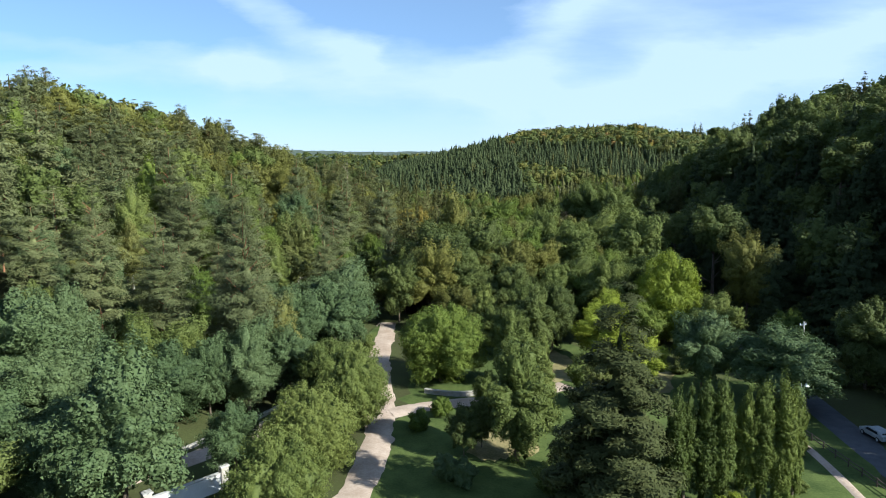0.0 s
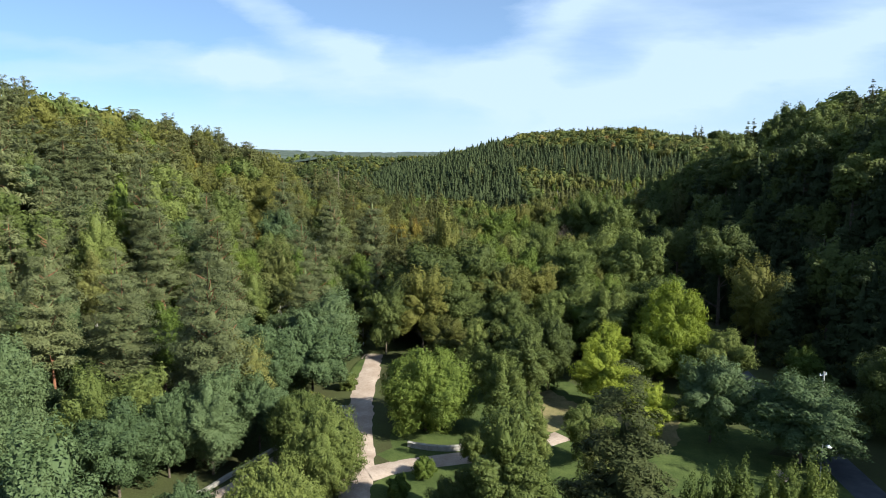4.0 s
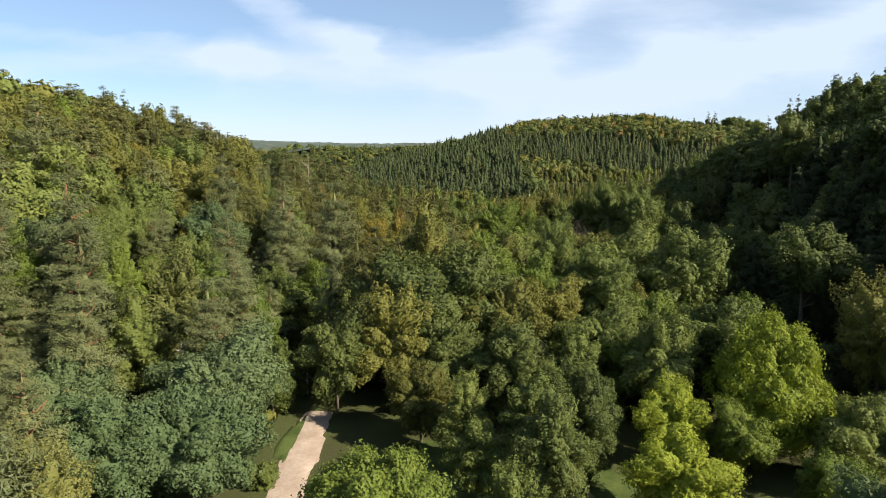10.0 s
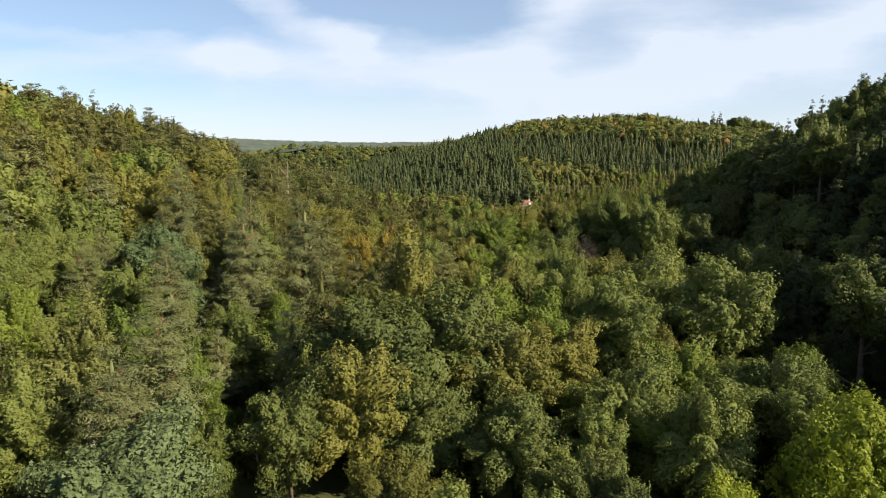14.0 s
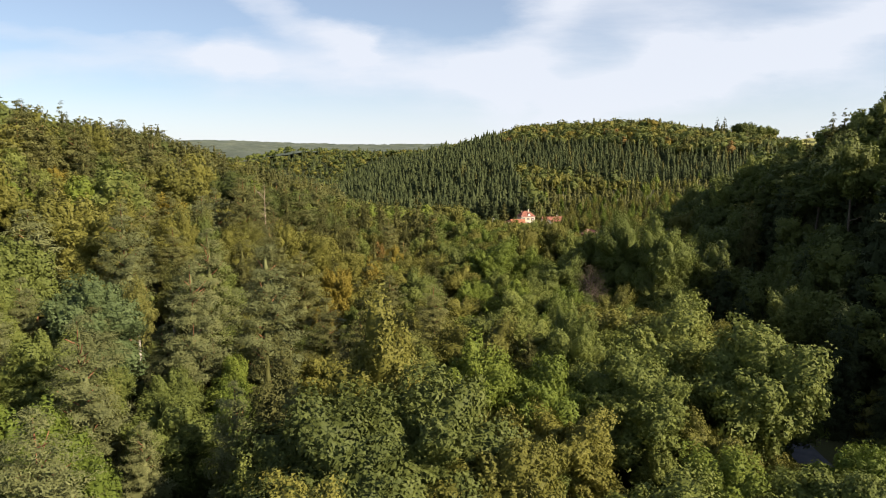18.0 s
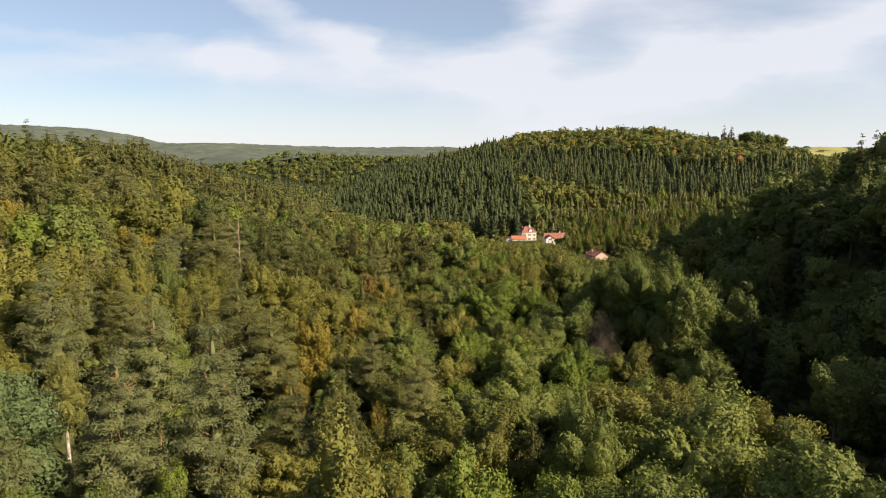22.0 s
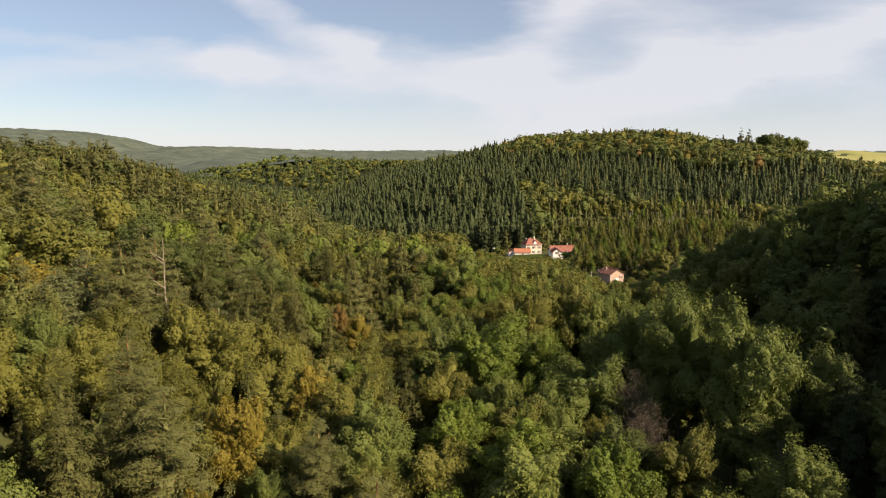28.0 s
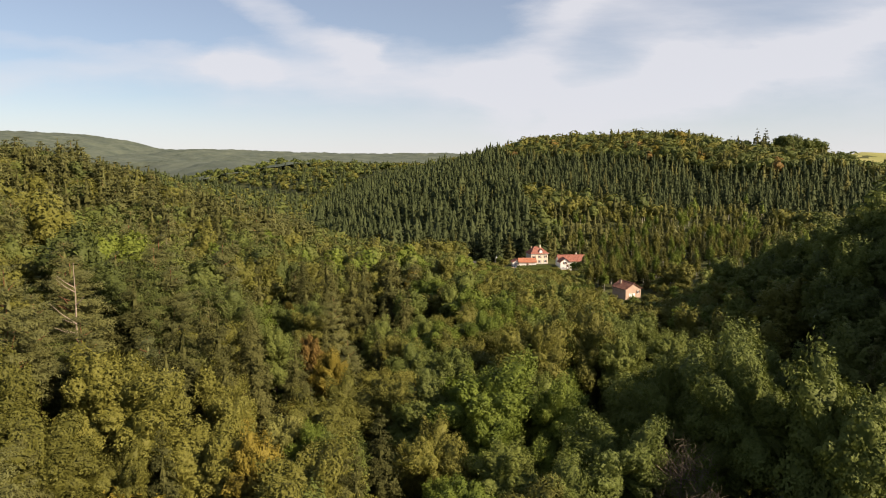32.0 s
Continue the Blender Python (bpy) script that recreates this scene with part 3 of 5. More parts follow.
KINDS = {
    "broadleaf_tree": (lambda s, l: tpl_broad(100 + s, l, 0.41, 0.44, 0.55, 1.35), BARK, 4),
    "forest_tree": (lambda s, l: tpl_broad(200 + s, l, 0.27, 0.45, 0.54, 1.0, top=0.22, depth=0.27), BARK, 5),
    "oak_tree": (lambda s, l: tpl_broad(230 + s, l, 0.36, 0.44, 0.55, 1.2, lump=0.3, depth=0.28, boughs=46), BARK, 4),
    "beech_tree": (lambda s, l: tpl_broad(260 + s, l, 0.3, 0.46, 0.54, 1.1, top=0.16), BARK, 4),
    "hillside_tree": (lambda s, l: tpl_broad(240 + s, l, 0.24, 0.3, 0.7, 0.8, lump=0.3), BARK, 4),
    "lime_tree": (lambda s, l: tpl_broad(150 + s, l, 0.52, 0.5, 0.49, 1.9, 0.86, lump=0.09, depth=0.13, boughs=60, top=0.18), BARK, 3),
    "slender_tree": (lambda s, l: tpl_broad(350 + s, l, 0.19, 0.5, 0.49, 1.1, 1.0, lump=0.18, boughs=50, top=0.28), BARK, 3),
    "birch_tree": (lambda s, l: tpl_broad(300 + s, l, 0.17, 0.43, 0.55, 0.75, 0.8, core=0.66, lump=0.3, depth=0.3, boughs=46, top=0.35), BARK_BIRCH, 3),
    "pine_tree": (lambda s, l: tpl_pine(400 + s, l), BARK_PINE, 4),
    "spruce_tree": (lambda s, l: tpl_spruce(500 + s, l), BARK, 3),
    "hornbeam_column": (lambda s, l: tpl_broad(600 + s, l, 0.1, 0.51, 0.49, 1.0, 1.2, lump=0.08, depth=0.14, boughs=70, top=0.1), BARK, 3),
    "garden_spruce": (lambda s, l: tpl_spruce(550 + s, l, 6.5, 0.7, 0.68, 0.74), BARK, 1),
    "poplar_tree": (lambda s, l: tpl_broad(650 + s, l, 0.31, 0.46, 0.54, 2.0, 0.72, lump=0.34, depth=0.36, boughs=34, top=0.05), BARK, 3),
    "shrub": (lambda s, l: tpl_broad(700 + s, l, 0.6, 0.5, 0.45, 0.5, 2.0, lump=0.2), BARK, 3),
}
TEMPLATES, MESHES = {}, {}


def template(kind, s, lod):
    key = (kind, s % KINDS[kind][2], lod)
    if key not in TEMPLATES:
        TEMPLATES[key] = KINDS[kind][0](key[1], lod)
    return TEMPLATES[key]


def tree_meshes(kind, s, lod, leaf):
    key = (kind, s % KINDS[kind][2], lod)
    if key not in MESHES:
        (cv, cf), (tv, tf) = template(kind, s, lod)
        MESHES[key] = (mesh_np("crown", cv, cf, [LEAF[leaf]]), mesh_np("trunk", tv, tf, [KINDS[kind][1]]))
    return MESHES[key]


TREE_WORDS = {"green": "mid-green", "dark": "dark green", "olive": "olive-green", "yellow": "bright yellow-green", "lime": "fresh green", "blue": "blue-green", "rust": "rust-brown autumn", "pine": "grey-green", "spruce": "dark olive-green", "hill_spruce": "dark blue-green", "birch": "pale yellowish", "column": "dense green", "gold": "golden-yellow autumn", "fir": "dark olive", "olive_pine": "olive-green"}
TREE_NAMES = {"hillside_tree": ("tall forest tree with bare trunk and high crown", "tree"), "oak_tree": ("oak with uneven broad crown", "oak"), "beech_tree": ("beech with tall full crown", "beech"), "broadleaf_tree": ("broad-crowned deciduous tree", "tree"), "forest_tree": ("tall deciduous forest tree", "tree"), "lime_tree": ("round dense lime tree with low crown", "tree"), "birch_tree": ("slender airy birch with pale bark", "birch"), "pine_tree": ("Scots pine with bare orange stem", "pine"), "spruce_tree": ("spruce with drooping branches", "spruce"), "slender_tree": ("slender upright deciduous tree leafy to the ground", "tree"), "garden_spruce": ("large wide spruce with drooping branches", "spruce"), "poplar_tree": ("tall open-crowned poplar", "tree"), "shrub": ("rounded garden shrub", "shrub"), "hornbeam_column": ("clipped narrow columnar hornbeam", "tree")}


def plant(kind, x, y, h, leaf, lod=0, s=0, wide=1.0, extra="", group="", sink=0.0):
    crown, stem = tree_meshes(kind, s, lod, leaf)
    words, category = TREE_NAMES[kind]
    ob = new(kind)
    z = land_at(x, y) - sink
    ob.matrix_basis = Matrix.LocRotScale((x, y, z), Euler((0, 0, (x * 7.3 + y * 3.1) % 6.283)), (h * wide, h * wide, h))
    for name, me in (("crown", crown), ("trunk", stem)):
        part_ob = new(name, me)
        part_ob.parent = ob
        if name == "crown":
            part_ob.material_slots[0].link = "OBJECT"
            part_ob.material_slots[0].material = LEAF[leaf]
    tagged(ob, f"{TREE_WORDS[leaf]} {words}{extra}", category, group or "forest trees")
    return ob


class Woods:
    """Many trees joined into one mesh."""

    def __init__(self):
        self.v, self.f, self.m, self.t, self.k, self.mats = [], [], [], [], 0, []

    def slot(self, mat):
        if mat not in self.mats:
            self.mats.append(mat)
        return self.mats.index(mat)

    def add(self, kind, x, y, h, leaf, s, wide, rng, lod=2):
        (cv, cf), (tv, tf) = template(kind, s, lod)
        a = rng.uniform(0, 6.283)
        rot = np.array([[math.cos(a), -math.sin(a)], [math.sin(a), math.cos(a)]])
        z = land_at(x, y)
        tone = rng.random()
        for (v, f), mat in (((cv, cf), LEAF[leaf]), ((tv, tf), KINDS[kind][1])):
            w = v * h
            w[:, :2] = (v[:, :2] * h * wide) @ rot.T
            self.v.append(w + (x, y, z))
            self.f.append(f + self.k)
            self.m.append(np.full(len(f), self.slot(mat)))
            self.t.append(np.full(len(v), tone))
            self.k += len(v)

    def finish(self, name, label):
        me = mesh_np(name, np.concatenate(self.v), np.concatenate(self.f), self.mats, np.concatenate(self.m), np.concatenate(self.t))
        return tagged(new(name, me), label, "woods", kind="stuff")


def plant_list(rows, **more):
    for i, (kind, x, y, h, leaf, wide) in enumerate(rows):
        plant(kind, x, y, h, leaf, 0, i, wide, **more)


PARK = [
    ("lime_tree", -0.6, 103, 13.8, "lime", 1.04), ("broadleaf_tree", 2.2, 133, 10.8, "olive", 1.2),
    ("slender_tree", 11.3, 101, 14.5, "green", 1.3), ("slender_tree", 8.9, 74, 17, "green", 1.25), ("forest_tree", 16.5, 114, 15, "dark", 1.1), ("slender_tree", 15, 122, 15, "green", 1.3),
    ("lime_tree", -15.5, 70, 11.5, "green", 0.95), ("lime_tree", -13, 83, 12.5, "green", 0.85), ("lime_tree", -16.5, 58, 11, "green", 0.85), ("lime_tree", -17.5, 92, 11, "green", 0.8),
    ("lime_tree", 47.5, 130, 18.5, "yellow", 0.82), ("broadleaf_tree", 33, 126, 11, "yellow", 1.1),
    ("broadleaf_tree", 29, 113, 10.5, "yellow", 1.2), ("broadleaf_tree", 31.7, 100, 9, "yellow", 1.25), ("broadleaf_tree", 45, 113, 9, "lime", 1.0),
    ("slender_tree", 8, 126, 13, "green", 1.3), ("broadleaf_tree", 9.5, 117, 10, "green", 1.0), ("broadleaf_tree", 22, 131, 12, "dark", 1.0),
]
PARK_MORE = [
    ("broadleaf_tree", 51, 92, 12.5, "blue", 1.6), ("broadleaf_tree", 41.5, 99, 13, "blue", 1.1), ("garden_spruce", 16.5, 58, 26, "fir", 1.72),
    ("broadleaf_tree", -23, 128, 17, "blue", 1.2), ("broadleaf_tree", -20.5, 115, 15, "blue", 1.15), ("broadleaf_tree", -28, 112, 15, "blue", 1.1),
    ("pine_tree", -31, 97, 30, "pine", 0.95), ("birch_tree", -33.5, 143, 27.5, "birch", 1.25), ("birch_tree", -27.5, 101, 17, "birch", 1.3), ("pine_tree", -54, 97, 25, "pine", 1.1),
    ("broadleaf_tree", -40.5, 62.5, 12.5, "blue", 1.15), ("broadleaf_tree", -36.5, 58, 8.5, "blue", 1.15), ("broadleaf_tree", -45, 54, 12, "dark", 1.2), ("broadleaf_tree", -47, 75, 14, "blue", 1.15), ("broadleaf_tree", -38, 83, 13, "blue", 1.1), ("broadleaf_tree", -41, 91, 14, "green", 1.1), ("broadleaf_tree", -50, 64, 13, "blue", 1.1), ("broadleaf_tree", -34, 88, 12, "blue", 0.9), ("broadleaf_tree", -24.5, 96, 12, "blue", 1.0), ("broadleaf_tree", -31.5, 93, 14, "blue", 1.0),
]
plant_list(PARK, group="park trees")
plant_list(PARK_MORE, group="park trees")
for i, x in enumerate((24.1, 25.6, 27.4, 29.1, 32.3, 33.9, 35.9, 37.7)):
    plant("hornbeam_column", x, 63.5 + (i * 37 % 10) * 0.12 + (x - 31) * 0.08, 13.2 + (i * 53 % 10) * 0.14, "column", 0, i, 0.98, " in a row on the lawn", "row of columnar hornbeams")

TALL = [
    ("broadleaf_tree", -1.5, 153, 22.5, "dark", 1.15), ("broadleaf_tree", 7.5, 157, 23.5, "dark", 1.1), ("broadleaf_tree", 15.5, 153, 19.5, "olive", 1.0), ("broadleaf_tree", -10.5, 143, 17, "dark", 0.85),
    ("broadleaf_tree", 5, 146, 15, "dark", 1.1), ("broadleaf_tree", 15, 141, 14.5, "dark", 1.1), ("slender_tree", 24, 139, 15.5, "green", 1.3), ("broadleaf_tree", 30, 149, 16, "green", 1.1),
    ("broadleaf_tree", 36, 174, 21, "green", 1.1), ("broadleaf_tree", 53.5, 175, 24.5, "green", 1.02), ("broadleaf_tree", 49, 151, 17, "green", 1.2), ("broadleaf_tree", 44, 191, 24, "green", 1.0), ("broadleaf_tree", 56, 158, 15, "lime", 1.0),
    ("forest_tree", 2.2, 168, 28, "olive", 0.95), ("broadleaf_tree", 24, 176, 20, "lime", 0.95), ("beech_tree", 14, 178, 22, "lime", 0.95), ("poplar_tree", 31, 190, 24, "green", 0.9),
]
VALLEY = [
    ("oak_tree", 68, 257, 31.5, "green", 0.75), ("poplar_tree", 61, 269, 31, "green", 0.95), ("poplar_tree", 54, 280, 27, "green", 0.85), ("broadleaf_tree", 24.3, 286, 22, "lime", 1.1), ("broadleaf_tree", -2.5, 273, 15, "lime", 0.85),
    ("pine_tree", -19, 193.5, 34, "pine", 0.95), ("pine_tree", -29, 188, 30, "pine", 0.9), ("spruce_tree", -2.7, 200, 29.5, "spruce", 1.1), ("pine_tree", -31, 241, 27, "olive_pine", 1.0), ("spruce_tree", -34, 229, 27, "spruce", 1.2), ("spruce_tree", -27, 233, 26, "spruce", 1.2), ("spruce_tree", -30, 223, 25, "spruce", 1.1), ("beech_tree", -17, 226, 14, "gold", 0.9), ("beech_tree", -9, 262, 18, "gold", 0.9), ("beech_tree", -15, 241, 21.5, "gold", 0.9),
    ("spruce_tree", -24, 292, 31, "spruce", 1.0), ("spruce_tree", -19.5, 297, 29, "spruce", 1.05), ("spruce_tree", -29, 297, 28, "spruce", 1.1), ("spruce_tree", -27, 284, 30, "spruce", 1.0), ("spruce_tree", -22, 303, 27, "spruce", 1.1),
    ("spruce_tree", -16, 355, 34, "spruce", 1.0), ("spruce_tree", -10, 362, 31, "spruce", 1.0), ("spruce_tree", -24, 360, 31, "spruce", 1.1), ("spruce_tree", -21, 350, 29, "spruce", 1.0), ("spruce_tree", -5, 352, 27, "spruce", 1.1),
    ("pine_tree", -45.5, 274, 25, "olive_pine", 1.1), ("pine_tree", -39, 275, 23, "olive_pine", 1.1), ("pine_tree", -48, 289, 27, "olive_pine", 1.3), ("pine_tree", -38, 306, 26, "olive_pine", 1.3), ("pine_tree", -57, 302, 26, "olive_pine", 1.2), ("forest_tree", -14, 322, 17, "rust", 0.8),
    ("oak_tree", 36, 308, 25, "olive", 0.8), ("beech_tree", 42, 313, 25.5, "green", 0.85), ("oak_tree", 47.5, 309, 24.5, "olive", 0.8), ("beech_tree", 53, 304, 23, "green", 0.85),
    ("spruce_tree", 100, 279, 30, "spruce", 1.0), ("spruce_tree", 105, 286, 25, "spruce", 1.1),
]
HILLTOP = [("spruce_tree", 281, 724, 24, "spruce", 1.2), ("spruce_tree", 287, 722, 24, "spruce", 1.2), ("broadleaf_tree", 303, 724, 22, "dark", 1.0), ("broadleaf_tree", 313, 727, 22, "dark", 1.0), ("broadleaf_tree", 325, 729, 21, "dark", 1.0), ("broadleaf_tree", 338, 733, 19, "green", 1.0)]
for i, (kind, x, y, h, leaf, wide) in enumerate(HILLTOP):
    plant(kind, x, y, h, leaf, 1, i, wide, " standing out on the hilltop", "hilltop trees")
plant_list(TALL, group="tall park trees")
plant_list(VALLEY, group="valley trees")


def zone(x, y, rng):
    """What grows where: kind, leaf, height."""
    u = rng.random()
    if (88 if y > 470 else 82) < x < 215 and 448 < y < 600 and u < 0.9:
        return ("birch_tree", "lime" if u < 0.2 else "olive", rng.uniform(9, 13)) if u < 0.5 else ("spruce_tree", "olive_pine" if u < 0.66 else "spruce", rng.uniform(7, 11))
    if 25 < x < 112 and 330 < y < 530:
        top = np.interp(y, [330, 365, 395, 425], [18, 14, 9.5, 5.0]) if x > 66 else np.interp(y, [330, 400, 440, 490], [18.5, 15.0, 10.0, 4.8])
        return ("oak_tree" if u < 0.5 else "beech_tree", "olive" if u < 0.45 else ("green" if u < 0.8 else "lime"), top * rng.uniform(0.85, 1.02))
    if y > 1500:
        return ("forest_tree", "dark" if u < 0.6 else "green", rng.uniform(16, 24))
    if y > 395 and x > 100 and y < 470:
        return ("forest_tree", "green" if u < 0.5 else "olive", rng.uniform(9, 13)) if u < 0.7 else ("spruce_tree", "spruce", rng.uniform(9, 13))
    if y > 560 and x <= -90:
        return ("spruce_tree", "hill_spruce", rng.uniform(14, 20)) if u < 0.35 else ("oak_tree", "dark" if u < 0.75 else "olive", rng.uniform(10, 14))
    if 440 < y < 560 and -230 < x < -62 and u < 0.75:
        return ("spruce_tree" if u < 0.4 else "pine_tree", "spruce" if u < 0.4 else "olive_pine", rng.uniform(16, 22))
    if 440 < y < 560 and x < -62:
        return ("oak_tree", "dark" if u < 0.9 else "olive", rng.uniform(12, 17))
    if y > 470 and x > -90:
        dm = to_line([x], [y], RIDGE_MID)[0][0]
        if x < 75 and 40 < dm < 330 and y > 545 - x * 0.4 and u < 0.9:
            return ("spruce_tree", "hill_spruce", rng.uniform(14, 21))
        if 70 < dm < 175 and x < 330 and u < 0.9:
            return ("spruce_tree", "hill_spruce", rng.uniform(10, 14))
        if dm <= 70 or x >= 330:
            if dm < 14 and 190 < x < 290 and u < 0.25:
                return ("spruce_tree", "spruce", rng.uniform(12, 16))
            return ("oak_tree", "olive" if u < 0.35 else ("rust" if u < 0.37 else "gold" if u < 0.4 else "dark"), rng.uniform(10, 13)) if u < 0.9 else ("spruce_tree", "spruce", rng.uniform(13, 17))
        return ("oak_tree", "dark" if u < 0.4 else "olive", rng.uniform(9, 13)) if u < 0.75 else ("spruce_tree", "spruce", rng.uniform(10, 15))
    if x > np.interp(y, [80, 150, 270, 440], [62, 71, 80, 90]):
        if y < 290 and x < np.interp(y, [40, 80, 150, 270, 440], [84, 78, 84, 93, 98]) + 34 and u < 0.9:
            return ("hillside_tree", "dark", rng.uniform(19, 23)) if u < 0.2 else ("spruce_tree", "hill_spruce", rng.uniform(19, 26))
        return ("spruce_tree", "spruce", rng.uniform(16, 22)) if u < 0.12 else ("forest_tree", "green" if u < 0.5 else "dark", rng.uniform(13, 18))
    if y < 112 and x < -14:
        if y > 92 and u < 0.2:
            return ("pine_tree", "pine", rng.uniform(19, 25))
        return ("forest_tree", "blue" if u < 0.65 else ("dark" if u < 0.88 else "green"), rng.uniform(12, 17))
    if y < 190 and x < -14:
        if u < 0.42:
            return ("pine_tree", "pine", rng.uniform(18, 25))
        if u < 0.54:
            return ("birch_tree", "birch", rng.uniform(15, 20))
        return ("forest_tree", "blue" if u < 0.68 else ("green" if u < 0.88 else "lime"), rng.uniform(13, 19))
    if x < -30 and y < 420:
        if u < (0.42 if y < 215 else 0.27):
            return ("pine_tree", "pine" if y < 215 or y < 290 and u < 0.08 else "olive_pine", rng.uniform(18, 24))
        if y > 215 and u < 0.4:
            return ("spruce_tree", "spruce", rng.uniform(17, 23))
        if u < 0.5:
            return ("birch_tree", "birch", rng.uniform(15, 19))
        if y > 190 and u > 0.98:
            return ("beech_tree", "gold", rng.uniform(12, 16))
        return ("beech_tree" if u < 0.72 else "oak_tree", ("green" if y < 300 else "dark") if u < (0.72 if y < 215 else 0.66 if y < 300 else 0.8) else ("olive" if u < 0.94 else "lime"), rng.uniform(14, 20))
    if x < 8 and y < 420:
        if u < (0.26 if y > 240 else 0.1):
            return ("spruce_tree", "spruce", rng.uniform(18, 26))
        if u < 0.4:
            return ("pine_tree", "olive_pine", rng.uniform(17, 22))
        if u > 0.91:
            return ("birch_tree" if u < 0.94 else "beech_tree", "gold" if u < 0.995 else "rust", rng.uniform(12, 16))
        return ("oak_tree" if u < 0.7 else "beech_tree", "olive" if u < 0.76 else ("birch" if u < 0.82 else "green"), rng.uniform(12, 18))
    return ("oak_tree" if u < 0.4 else ("beech_tree" if u < 0.75 else "forest_tree"), "olive" if u < 0.25 else ("green" if u < 0.6 else ("dark" if u < 0.66 else "lime")), rng.uniform(11, 17)) if u < 0.96 else ("spruce_tree", "spruce", rng.uniform(14, 20))


TAKEN = [(r[1], r[2], 2.6 if r[0] in ("pine_tree", "spruce_tree", "birch_tree") else 3.4 if r[3] < 16 else 4.6) for r in PARK + PARK_MORE + TALL + VALLEY + HILLTOP]


ROAD_Y, ROAD_X = [p[1] for p in ROAD], [p[0] for p in ROAD]


def allowed(x, y):
    if -40 < x < 62 and -400 < y < 137:
        if x > -9 or y < 40:
            return False
        if to_line([x], [y], PATH_B)[0][0] < 5 or to_line([x], [y], PATH_A)[0][0] < 6:
            return False
        if x > -22 and y < 105:
            return False
    if to_line([x], [y], ROAD)[0][0] < (7 if y < 150 else 4.2) or to_line([x], [y], PATH_A)[0][0] < 5.5:
        return False
    if 100 < y < 300 and -4 < x - np.interp(y, ROAD_Y, ROAD_X) < 7:
        return False
    # trees past x 65 are mostly unseen, added to shade road and lawn
    if 0 < x < 65 and y < 96 or 0 < x < 92 and y < 56:
        return False
    if 50 < x < 84 and 489 < y < 541 or 80 < x < 96 and 511 < y < 541 or 80 < x < 103 and 412 < y < 450:
        return False
    if ((x - 440) / 118) ** 2 + ((y - 735) / 50) ** 2 < 1:
        return False
    if x > 340 and y > 690:
        return False
    return all((x - a) ** 2 + (y - b) ** 2 > (r + 1) ** 2 for a, b, r in TAKEN)


def in_sight(x, y):
    """True where a tree top is not behind a ridge, seen from high over the valley's middle line."""
    x, y = np.asarray(x, float), np.asarray(y, float)
    top, seen = land(x, y) + 17, np.zeros(len(x), bool)
    for ex, ey, ez in ((3, 30, 38), (8, 100, 48), (17, 185, 56)):
        clear = np.ones(len(x), bool)
        for u in np.linspace(0.1, 0.97, 28):
            clear &= land(ex + (x - ex) * u, ey + (y - ey) * u) + 6 < ez + (top - ez) * u
        seen |= clear
    return seen


